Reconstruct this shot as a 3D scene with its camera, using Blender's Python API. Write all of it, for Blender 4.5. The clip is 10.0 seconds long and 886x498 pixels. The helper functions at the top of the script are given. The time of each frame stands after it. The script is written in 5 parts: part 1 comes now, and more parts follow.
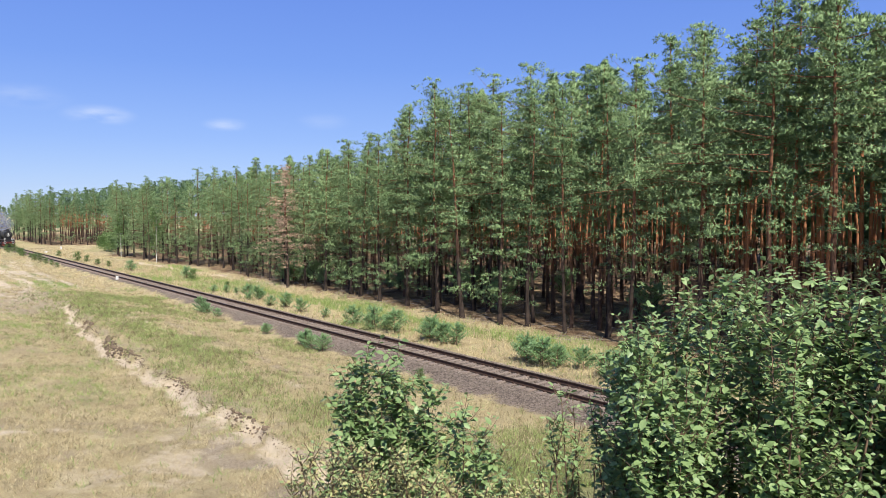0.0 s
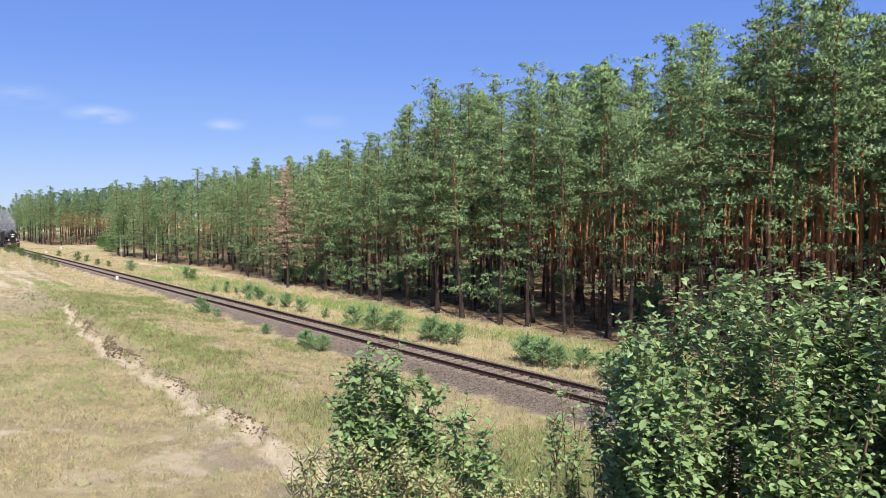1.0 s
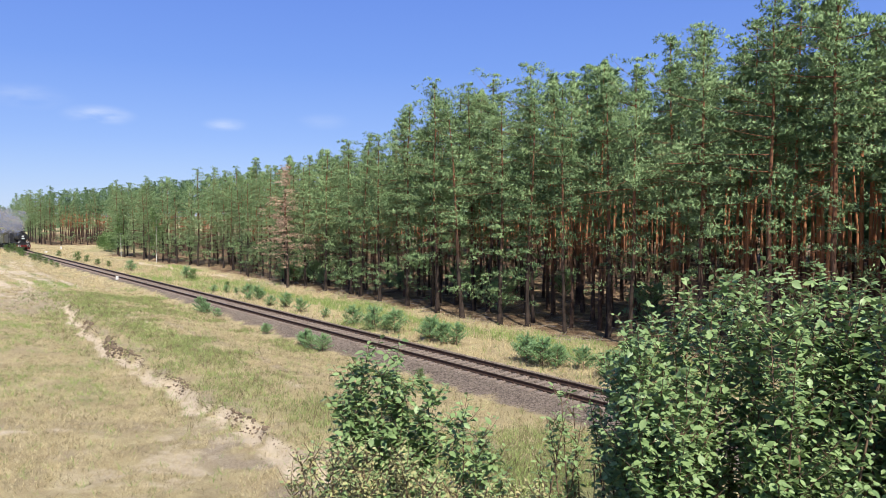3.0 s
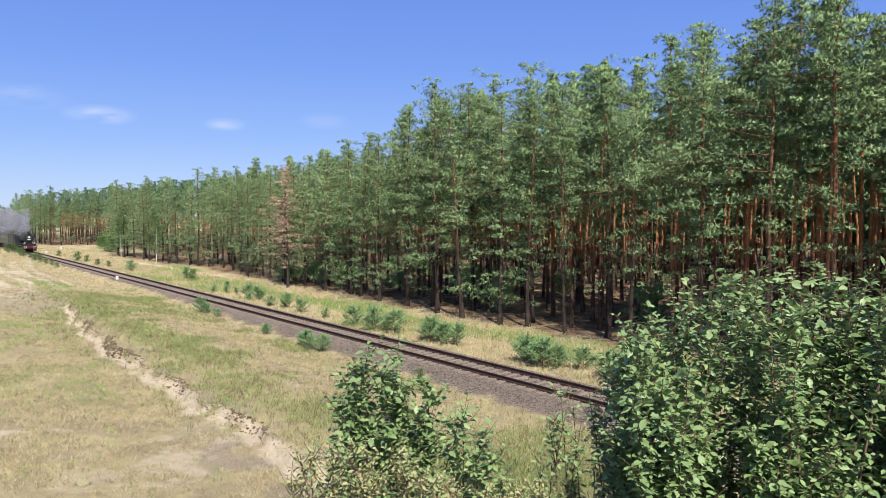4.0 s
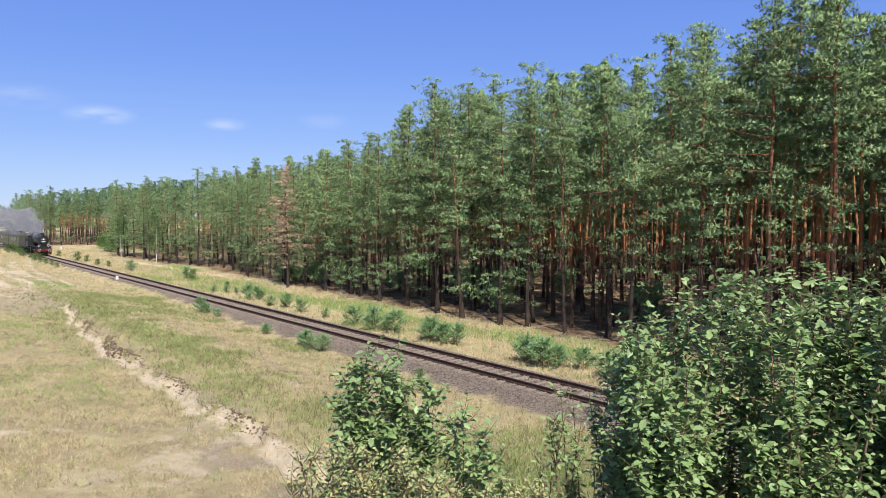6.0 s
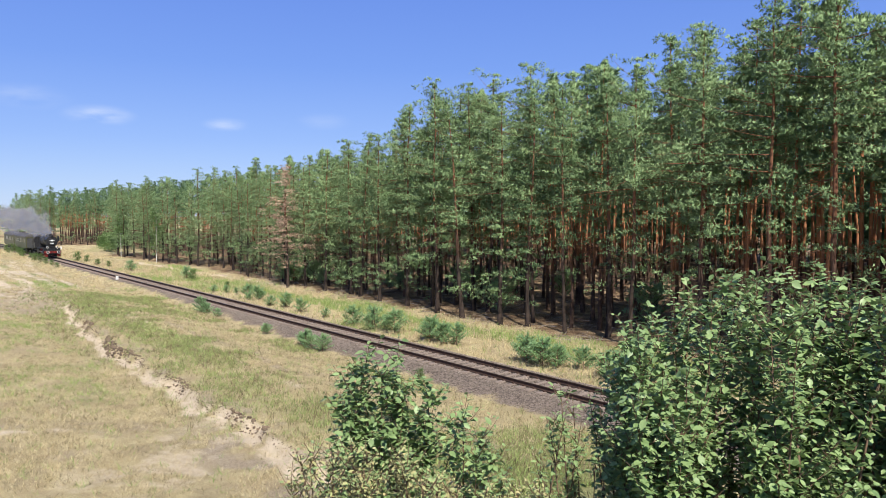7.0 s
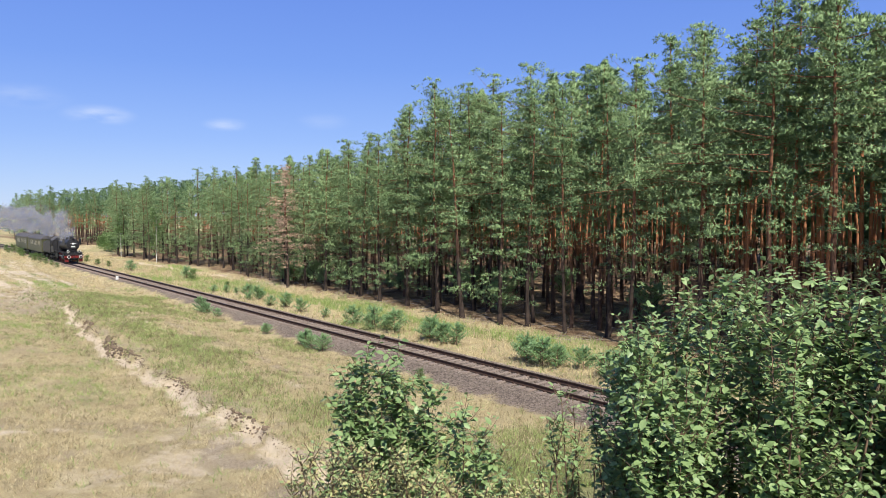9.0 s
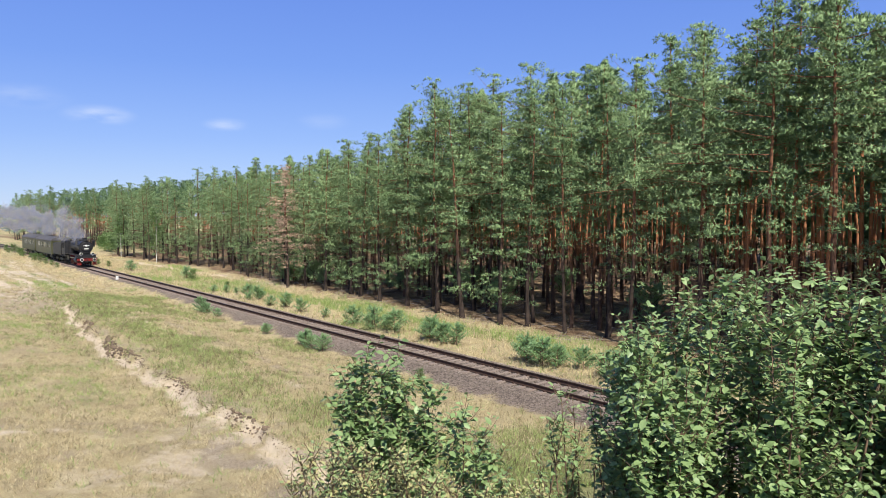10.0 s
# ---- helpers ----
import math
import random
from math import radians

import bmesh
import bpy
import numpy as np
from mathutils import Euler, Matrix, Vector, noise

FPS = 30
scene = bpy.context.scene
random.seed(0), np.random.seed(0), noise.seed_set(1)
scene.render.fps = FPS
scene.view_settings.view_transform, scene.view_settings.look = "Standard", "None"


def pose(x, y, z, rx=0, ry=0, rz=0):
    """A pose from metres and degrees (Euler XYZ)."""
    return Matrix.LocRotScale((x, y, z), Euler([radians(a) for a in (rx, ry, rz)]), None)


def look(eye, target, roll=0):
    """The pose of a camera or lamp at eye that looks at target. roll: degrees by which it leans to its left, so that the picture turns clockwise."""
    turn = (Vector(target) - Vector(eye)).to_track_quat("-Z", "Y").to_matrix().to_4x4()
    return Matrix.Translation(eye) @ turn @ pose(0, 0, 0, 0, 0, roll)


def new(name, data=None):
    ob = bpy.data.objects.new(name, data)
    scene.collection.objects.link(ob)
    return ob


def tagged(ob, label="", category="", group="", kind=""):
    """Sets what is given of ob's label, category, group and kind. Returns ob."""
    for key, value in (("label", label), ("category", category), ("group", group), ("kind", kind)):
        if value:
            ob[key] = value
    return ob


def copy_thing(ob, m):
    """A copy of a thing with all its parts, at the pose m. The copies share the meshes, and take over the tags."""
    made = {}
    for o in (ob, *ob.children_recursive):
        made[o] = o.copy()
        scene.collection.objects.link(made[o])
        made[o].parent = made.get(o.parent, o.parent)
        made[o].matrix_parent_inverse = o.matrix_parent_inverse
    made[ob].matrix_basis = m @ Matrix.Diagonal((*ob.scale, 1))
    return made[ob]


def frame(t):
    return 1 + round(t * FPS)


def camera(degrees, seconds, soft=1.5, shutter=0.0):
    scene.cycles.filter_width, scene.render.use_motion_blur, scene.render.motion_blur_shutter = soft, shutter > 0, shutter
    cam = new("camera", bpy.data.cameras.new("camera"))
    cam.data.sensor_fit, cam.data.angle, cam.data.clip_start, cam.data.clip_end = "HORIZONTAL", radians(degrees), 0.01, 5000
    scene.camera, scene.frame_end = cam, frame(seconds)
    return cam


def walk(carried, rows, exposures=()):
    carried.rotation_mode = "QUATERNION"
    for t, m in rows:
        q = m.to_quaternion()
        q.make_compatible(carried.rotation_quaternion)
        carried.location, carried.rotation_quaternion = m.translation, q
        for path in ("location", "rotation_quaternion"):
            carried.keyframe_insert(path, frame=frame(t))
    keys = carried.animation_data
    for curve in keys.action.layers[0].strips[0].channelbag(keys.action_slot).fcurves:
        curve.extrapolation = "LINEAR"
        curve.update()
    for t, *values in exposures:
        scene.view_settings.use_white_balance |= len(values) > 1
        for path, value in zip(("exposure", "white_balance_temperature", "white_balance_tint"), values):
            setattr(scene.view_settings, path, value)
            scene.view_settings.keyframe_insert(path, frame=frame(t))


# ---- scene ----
# camera: it stands still on a road embankment, 7.3 m above the rails
cam = camera(64.2, 10.0, soft=0.7)
EYE = Vector((0, 0, 7.3))
CAM_POSE = look(EYE, EYE + Vector((0, 1250, -60)))
walk(cam, [(0, CAM_POSE), (10, CAM_POSE)], exposures=[(0, 0.55), (10, 0.55)])

# the track's own axes: s metres along it (away from the camera), d metres across it
TH = radians(38.4)
U = Vector((-math.sin(TH), math.cos(TH), 0))
N = Vector((math.cos(TH), math.sin(TH), 0))
TRACK_D = 22.65


def on_track(s, d, z=0.0):
    p = U * s + N * d
    return Vector((p.x, p.y, z))


# ---- world and sun
SUN_EL, SUN_AZ = radians(48), radians(165)
world = bpy.data.worlds.new("sky")
scene.world = world
world.use_nodes = True
wn, wl = world.node_tree.nodes, world.node_tree.links
wn.clear()
sky = wn.new("ShaderNodeTexSky")
sky.sky_type, sky.sun_disc = "NISHITA", False
sky.sun_elevation, sky.sun_rotation = SUN_EL, SUN_AZ
sky.altitude, sky.air_density, sky.dust_density, sky.ozone_density = 0, 1.0, 0.1, 6.0
bg = wn.new("ShaderNodeBackground")
bg.inputs["Strength"].default_value = 0.096
wo = wn.new("ShaderNodeOutputWorld")
# three thin wisps of cirrus
coord = wn.new("ShaderNodeTexCoord")
wisp = wn.new("ShaderNodeTexNoise")
wisp.inputs["Scale"].default_value, wisp.inputs["Detail"].default_value = 26.0, 6.0
stretch = wn.new("ShaderNodeMapping")
stretch.inputs["Scale"].default_value = (0.5, 1.0, 2.2)
wl.new(coord.outputs["Generated"], stretch.inputs["Vector"])
wl.new(stretch.outputs["Vector"], wisp.inputs["Vector"])
cloud_sum = None
for cx, cy, cz, size, amount in ((-0.478, 0.99, 0.139, 0.050, 0.40), (-0.302, 0.99, 0.126, 0.036, 0.45), (-0.58, 0.99, 0.165, 0.060, 0.15), (-0.165, 0.99, 0.13, 0.045, 0.10)):
    c = Vector((cx, cy, cz)).normalized()
    sub = wn.new("ShaderNodeVectorMath")
    sub.operation = "SUBTRACT"
    sub.inputs[1].default_value = c
    wl.new(coord.outputs["Generated"], sub.inputs[0])
    flat = wn.new("ShaderNodeVectorMath")
    flat.operation = "MULTIPLY"
    flat.inputs[1].default_value = (1, 1, 3.2)
    wl.new(sub.outputs[0], flat.inputs[0])
    far = wn.new("ShaderNodeVectorMath")
    far.operation = "LENGTH"
    wl.new(flat.outputs[0], far.inputs[0])
    ramp = wn.new("ShaderNodeMapRange")
    ramp.interpolation_type = "SMOOTHSTEP"
    ramp.inputs["From Min"].default_value, ramp.inputs["From Max"].default_value = size, size * 0.1
    ramp.inputs["To Max"].default_value = amount
    wl.new(far.outputs["Value"], ramp.inputs["Value"])
    if cloud_sum is None:
        cloud_sum = ramp.outputs[0]
    else:
        add = wn.new("ShaderNodeMath")
        add.operation = "ADD"
        wl.new(cloud_sum, add.inputs[0])
        wl.new(ramp.outputs[0], add.inputs[1])
        cloud_sum = add.outputs[0]
thick = wn.new("ShaderNodeMapRange")
thick.inputs["From Min"].default_value, thick.inputs["From Max"].default_value = 0.35, 0.65
wl.new(wisp.outputs["Fac"], thick.inputs["Value"])
cover = wn.new("ShaderNodeMath")
cover.operation = "MULTIPLY"
wl.new(cloud_sum, cover.inputs[0])
wl.new(thick.outputs[0], cover.inputs[1])
tint = wn.new("ShaderNodeMix")
tint.data_type = "RGBA"
tint.inputs["B"].default_value = (6.6, 7.0, 7.6, 1)
# a hazy summer sky: the clear-sky model, paled and blued towards the horizon
split = wn.new("ShaderNodeSeparateXYZ")
wl.new(coord.outputs["Generated"], split.inputs[0])
haze = wn.new("ShaderNodeValToRGB")
haze.color_ramp.elements[0].position, haze.color_ramp.elements[0].color = 0.0, (3.4, 4.5, 6.7, 1)
haze.color_ramp.elements[1].position, haze.color_ramp.elements[1].color = 1.0, (0.16, 0.45, 1.9, 1)
for place, shade in ((0.10, (2.05, 3.2, 6.7, 1)), (0.20, (1.32, 2.42, 6.4, 1)), (0.34, (0.95, 1.86, 6.0, 1)), (0.55, (0.35, 0.9, 3.3, 1))):
    haze.color_ramp.elements.new(place).color = shade
wl.new(split.outputs["Z"], haze.inputs["Fac"])
hue = wn.new("ShaderNodeMix")
hue.data_type = "RGBA"
hue.inputs["Factor"].default_value = 0.8
wl.new(sky.outputs[0], hue.inputs["A"])
wl.new(haze.outputs["Color"], hue.inputs["B"])
wl.new(cover.outputs[0], tint.inputs["Factor"])
wl.new(hue.outputs["Result"], tint.inputs["A"])
wl.new(tint.outputs["Result"], bg.inputs["Color"])
wl.new(bg.outputs[0], wo.inputs["Surface"])

sun_dir = Vector((math.sin(SUN_AZ) * math.cos(SUN_EL), math.cos(SUN_AZ) * math.cos(SUN_EL), math.sin(SUN_EL)))
sun_data = bpy.data.lights.new("sun", "SUN")
sun_data.energy, sun_data.angle, sun_data.color = 5.0, radians(0.55), (1.0, 0.95, 0.86)
sun = new("sun", sun_data)
sun.matrix_world = look(sun_dir * 300, (0, 0, 0))

# ---- materials
def material(name, colour, dark=None, rough=0.8, scale=6.0, fine=60.0, bump=0.3, metal=0.0, island=0.0, space="Object", translucent=0.0, dist=0.02, spec=0.3, objvar=0.0):
    """Two scales of noise between colour and dark, fine relief, and variation from piece to piece."""
    m = bpy.data.materials.new(name)
    m.use_nodes = True
    nt = m.node_tree
    nd, ln = nt.nodes, nt.links
    b = nd["Principled BSDF"]
    b.inputs["Roughness"].default_value, b.inputs["Metallic"].default_value = rough, metal
    b.inputs["Specular IOR Level"].default_value = spec
    dark = dark or tuple(c * 0.6 for c in colour)
    tc = nd.new("ShaderNodeTexCoord")
    n1, n2 = nd.new("ShaderNodeTexNoise"), nd.new("ShaderNodeTexNoise")
    n1.inputs["Scale"].default_value, n2.inputs["Scale"].default_value = scale, fine
    n1.inputs["Detail"].default_value, n2.inputs["Detail"].default_value = 5, 3
    for n in (n1, n2):
        ln.new(tc.outputs[space], n.inputs["Vector"])
    mean = nd.new("ShaderNodeMath")
    mean.operation = "MULTIPLY_ADD"
    mean.inputs[1].default_value, mean.inputs[2].default_value = 0.4, 0.0
    ln.new(n2.outputs["Fac"], mean.inputs[0])
    tot = nd.new("ShaderNodeMath")
    tot.operation = "MULTIPLY_ADD"
    tot.inputs[1].default_value = 0.6
    ln.new(n1.outputs["Fac"], tot.inputs[0])
    ln.new(mean.outputs[0], tot.inputs[2])
    fac = nd.new("ShaderNodeMapRange")
    fac.inputs["From Min"].default_value, fac.inputs["From Max"].default_value = 0.36, 0.64
    ln.new(tot.outputs[0], fac.inputs["Value"])
    last = fac.outputs[0]
    for amount, node, sock in ((island, "ShaderNodeNewGeometry", "Random Per Island"), (objvar, "ShaderNodeObjectInfo", "Random")):
        if amount:
            g = nd.new(node)
            mm = nd.new("ShaderNodeMix")
            mm.inputs["Factor"].default_value = amount
            ln.new(last, mm.inputs["A"])
            ln.new(g.outputs[sock], mm.inputs["B"])
            last = mm.outputs["Result"]
    mix = nd.new("ShaderNodeMix")
    mix.data_type = "RGBA"
    mix.inputs["A"].default_value, mix.inputs["B"].default_value = (*dark, 1), (*colour, 1)
    ln.new(last, mix.inputs["Factor"])
    ln.new(mix.outputs["Result"], b.inputs["Base Color"])
    if bump:
        bp = nd.new("ShaderNodeBump")
        bp.inputs["Strength"].default_value, bp.inputs["Distance"].default_value = bump, dist
        ln.new(tot.outputs[0], bp.inputs["Height"])
        ln.new(bp.outputs[0], b.inputs["Normal"])
    if translucent:
        tr = nd.new("ShaderNodeBsdfTranslucent")
        ln.new(mix.outputs["Result"], tr.inputs["Color"])
        ms = nd.new("ShaderNodeMixShader")
        ms.inputs[0].default_value = translucent
        ln.new(b.outputs[0], ms.inputs[1])
        ln.new(tr.outputs[0], ms.inputs[2])
        ln.new(ms.outputs[0], nd["Material Output"].inputs["Surface"])
    return m


def bark_material(name, top, low, z0, z1):
    """Scots pine bark: grey-brown plates low on the stem, thin orange bark above."""
    m = material(name, low, tuple(c * 0.45 for c in low), 0.9, 3.0, 24.0, 0.8, dist=0.03)
    nt = m.node_tree
    nd, ln = nt.nodes, nt.links
    b = nd["Principled BSDF"]
    low_sock = b.inputs["Base Color"].links[0].from_socket
    geo = nd.new("ShaderNodeNewGeometry")
    sep = nd.new("ShaderNodeSeparateXYZ")
    ln.new(geo.outputs["Position"], sep.inputs[0])
    ns = nd.new("ShaderNodeTexNoise")
    ns.inputs["Scale"].default_value = 1.2
    ln.new(geo.outputs["Position"], ns.inputs["Vector"])
    ad = nd.new("ShaderNodeMath")
    ad.operation = "MULTIPLY_ADD"
    ad.inputs[1].default_value = 4.0
    ln.new(ns.outputs["Fac"], ad.inputs[0])
    ln.new(sep.outputs["Z"], ad.inputs[2])
    mr = nd.new("ShaderNodeMapRange")
    mr.interpolation_type = "SMOOTHSTEP"
    mr.inputs["From Min"].default_value, mr.inputs["From Max"].default_value = z0 + 2, z1 + 2
    ln.new(ad.outputs[0], mr.inputs["Value"])
    gr = nd.new("ShaderNodeTexNoise")
    gr.inputs["Scale"].default_value = 14
    ln.new(geo.outputs["Position"], gr.inputs["Vector"])
    up = nd.new("ShaderNodeMix")
    up.data_type = "RGBA"
    up.inputs["A"].default_value, up.inputs["B"].default_value = (*(c * 0.6 for c in top), 1), (*top, 1)
    ln.new(gr.outputs["Fac"], up.inputs["Factor"])
    mx = nd.new("ShaderNodeMix")
    mx.data_type = "RGBA"
    ln.new(mr.outputs[0], mx.inputs["Factor"])
    ln.new(low_sock, mx.inputs["A"])
    ln.new(up.outputs["Result"], mx.inputs["B"])
    ln.new(mx.outputs["Result"], b.inputs["Base Color"])
    return m


M = {}
M["bark"] = bark_material("pine_bark", (0.44, 0.19, 0.092), (0.115, 0.070, 0.050), 2.2, 6.0)
M["bark_edge"] = bark_material("old_pine_bark", (0.22, 0.10, 0.055), (0.062, 0.044, 0.035), 3.0, 9.0)
M["needle"] = material("pine_needles", (0.405, 0.545, 0.262), (0.09, 0.168, 0.076), 0.65, 0.9, 9, 0, island=0.15, translucent=0.07, objvar=0.35, spec=0.12)
M["needle_far"] = material("pine_needles_far", (0.26, 0.38, 0.195), (0.07, 0.135, 0.065), 0.65, 0.5, 5, 0, island=0.15, translucent=0.12, spec=0.15)
M["needle_young"] = material("young_pine_needles", (0.37, 0.53, 0.25), (0.16, 0.29, 0.13), 0.5, 2, 20, 0, island=0.5, translucent=0.3, objvar=0.2)
M["needle_dead"] = material("dead_needles", (0.74, 0.57, 0.44), (0.46, 0.31, 0.21), 0.8, 0.8, 9, 0, island=0.4, translucent=0.25)
M["leaf"] = material("shrub_leaves", (0.41, 0.55, 0.23), (0.08, 0.15, 0.05), 0.48, 3, 40, 0.15, island=0.6, translucent=0.22, spec=0.5, objvar=0.35, dist=0.004)
M["leaf_birch"] = material("broadleaf_leaves", (0.19, 0.28, 0.09), (0.08, 0.16, 0.05), 0.5, 1, 20, 0, island=0.5, translucent=0.3)
M["leaf_red"] = material("reddish_leaves", (0.52, 0.42, 0.21), (0.21, 0.36, 0.14), 0.5, 6, 40, 0, island=0.8, translucent=0.2)
M["twig"] = material("twig_bark", (0.20, 0.13, 0.08), (0.09, 0.06, 0.04), 0.8, 12, 90, 0.4, dist=0.003)
M["birch_bark"] = material("birch_bark", (0.75, 0.72, 0.66), (0.30, 0.28, 0.26), 0.7, 4, 20, 0.3)
M["rail"] = material("rusty_rail_steel", (0.085, 0.048, 0.034), (0.035, 0.022, 0.018), 0.7, 5, 70, 0.3, metal=0.2, dist=0.004)
M["railhead"] = material("worn_rail_head", (0.26, 0.22, 0.19), (0.13, 0.09, 0.07), 0.38, 3, 60, 0.1, metal=0.8, dist=0.002)
M["sleeper"] = material("weathered_sleeper_concrete", (0.30, 0.24, 0.20), (0.17, 0.13, 0.105), 0.9, 4, 50, 0.5, objvar=0.4, dist=0.008)
M["stone"] = material("ballast_stone", (0.36, 0.295, 0.245), (0.095, 0.075, 0.06), 0.9, 3, 40, 0.2, island=0.75)
M["grass_dry"] = material("dry_grass_blades", (0.70, 0.60, 0.38), (0.34, 0.27, 0.15), 0.7, 0.5, 4, 0, island=0.6, translucent=0.2)
M["grass_green"] = material("green_grass_blades", (0.43, 0.51, 0.18), (0.17, 0.25, 0.075), 0.7, 0.5, 4, 0, island=0.6, translucent=0.25)
M["white"] = material("white_paint", (0.82, 0.82, 0.80), (0.66, 0.65, 0.62), 0.5, 5, 40, 0.1)
M["weed"] = material("withered_brown_weeds", (0.30, 0.25, 0.135), (0.12, 0.105, 0.055), 0.8, 0.5, 5, 0, island=0.6, translucent=0.2)
# dark tone is part soil, part shade under the overhang put into the colour
M["sod"] = material("sod_and_overhang_shade", (0.26, 0.19, 0.13), (0.06, 0.045, 0.033), 0.95, 3, 30, 0.6, island=0.5)
M["deadwood"] = material("fallen_dead_wood", (0.42, 0.36, 0.30), (0.20, 0.16, 0.13), 0.9, 5, 40, 0.4)


# ---- small mesh helpers
def mesh_from(name, verts, faces, mats, smooth=False, index=None):
    me = bpy.data.meshes.new(name)
    me.from_pydata([tuple(v) for v in verts] if not isinstance(verts, np.ndarray) else verts.tolist(), [], faces if isinstance(faces, list) else faces.tolist())
    for m in mats:
        me.materials.append(m)
    if index is not None:
        me.polygons.foreach_set("material_index", np.asarray(index, dtype=np.int32))
    if smooth:
        me.polygons.foreach_set("use_smooth", np.ones(len(me.polygons), dtype=bool))
    me.update()
    return me


def part(name, bm, mat, parent, label=""):
    me = bpy.data.meshes.new(name)
    bm.normal_update()
    bm.to_mesh(me)
    bm.free()
    me.materials.append(mat)
    ob = new(name, me)
    ob.parent = parent
    return tagged(ob, label)


def box(bm, x0, x1, y0, y1, z0, z1, bevel=0.0):
    r = bmesh.ops.create_cube(bm, size=1.0, matrix=Matrix.LocRotScale(((x0 + x1) / 2, (y0 + y1) / 2, (z0 + z1) / 2), None, (x1 - x0, y1 - y0, z1 - z0)))
    if bevel:
        es = list({e for v in r["verts"] for e in v.link_edges})
        bmesh.ops.bevel(bm, geom=es, offset=bevel, segments=2, affect="EDGES")
    return bm


def cyl(bm, a, b, r1, r2=None, seg=20, caps=True):
    a, b = Vector(a), Vector(b)
    q = (b - a).to_track_quat("Z", "Y").to_matrix().to_4x4()
    return bmesh.ops.create_cone(bm, cap_ends=caps, segments=seg, radius1=r1, radius2=r1 if r2 is None else r2, depth=(b - a).length, matrix=Matrix.Translation((a + b) / 2) @ q)


def tube_np(path, radii, seg):
    """A tapered tube along a path of points."""
    path = np.asarray(path, float)
    k = len(path)
    t = np.gradient(path, axis=0)
    t /= np.linalg.norm(t, axis=1, keepdims=True) + 1e-9
    ref = np.where(np.abs(t[:, 2:3]) > 0.9, np.array([[1.0, 0, 0]]), np.array([[0, 0, 1.0]]))
    a = np.cross(t, ref)
    a /= np.linalg.norm(a, axis=1, keepdims=True) + 1e-9
    b = np.cross(t, a)
    ang = np.linspace(0, 2 * np.pi, seg, endpoint=False)
    ring = a[:, None, :] * np.cos(ang)[None, :, None] + b[:, None, :] * np.sin(ang)[None, :, None]
    v = (path[:, None, :] + ring * np.asarray(radii)[:, None, None]).reshape(-1, 3)
    f = []
    for i in range(k - 1):
        for j in range(seg):
            f.append((i * seg + j, i * seg + (j + 1) % seg, (i + 1) * seg + (j + 1) % seg, (i + 1) * seg + j))
    return v, f


class Soup:
    """Gathers pieces into one mesh."""

    def __init__(self):
        self.v, self.f, self.n = [], [], 0

    def add(self, v, f):
        v = np.asarray(v, float)
        self.v.append(v)
        self.f.extend([tuple(i + self.n for i in q) for q in f])
        self.n += len(v)

    def add_tris(self, v):
        """v: (k, 3, 3) loose triangles"""
        k = len(v)
        self.v.append(v.reshape(-1, 3))
        self.f.extend((np.arange(k * 3).reshape(-1, 3) + self.n).tolist())
        self.n += k * 3

    def mesh(self, name, mats, smooth=False):
        return mesh_from(name, np.concatenate(self.v), self.f, mats, smooth)


def sprays(rng, centres, dirs, count, length, width, spread=0.9):
    """Tufts of needles: slim triangles that fan out from each centre round its direction."""
    k = len(centres)
    c = np.repeat(centres, count, axis=0)
    d = np.repeat(dirs, count, axis=0) + rng.normal(0, spread, (k * count, 3))
    d /= np.linalg.norm(d, axis=1, keepdims=True) + 1e-9
    w = np.cross(d, rng.normal(0, 1, (k * count, 3)))
    w /= np.linalg.norm(w, axis=1, keepdims=True) + 1e-9
    ln = length * rng.uniform(0.6, 1.25, (k * count, 1))
    wd = width * rng.uniform(0.7, 1.3, (k * count, 1))
    return np.stack([c - d * ln * 0.15 - w * wd * 0.5, c - d * ln * 0.15 + w * wd * 0.5 + d * ln * 0.3, c + d * ln], axis=1)


# ---- ground: one sheet to the horizon
def fbm(x, y, seed, octaves=4, scale=1.0):
    """Smooth value noise on arrays."""
    rng = np.random.default_rng(seed)
    tab = rng.uniform(-1, 1, (64, 64))
    out, amp = np.zeros_like(x, dtype=float), 1.0
    for o in range(octaves):
        fx, fy = x * scale * 2 ** o + 13.7 * o, y * scale * 2 ** o + 7.1 * o
        ix, iy = np.floor(fx).astype(int), np.floor(fy).astype(int)
        tx, ty = fx - ix, fy - iy
        tx, ty = tx * tx * (3 - 2 * tx), ty * ty * (3 - 2 * ty)
        g = lambda i, j: tab[(ix + i) % 64, (iy + j) % 64]
        out += amp * ((g(0, 0) * (1 - tx) + g(1, 0) * tx) * (1 - ty) + (g(0, 1) * (1 - tx) + g(1, 1) * tx) * ty)
        amp *= 0.5
    return out


def step(x, a, b):
    t = np.clip((x - a) / (b - a), 0, 1)
    return t * t * (3 - 2 * t)


def scarp_d(s):
    """Where the crumbling sod edge runs beside the sandy wheel track."""
    return 9.35 + 0.0013 * np.maximum(s - 33, 0) ** 2 * 1.9 + 0.18 * np.sin(s * 0.9) + 0.10 * np.sin(s * 2.3 + 1)


def wood_edge(s):
    """Where the wood begins along the line: a shallow hollow, a deep bay, then close to the track again."""
    return 34.4 + 2.6 * np.exp(-((s - 100) / 26) ** 2) + 9.5 * step(s, 147, 151) * step(s, 206, 190) - 1.4 * step(s, 200, 214)


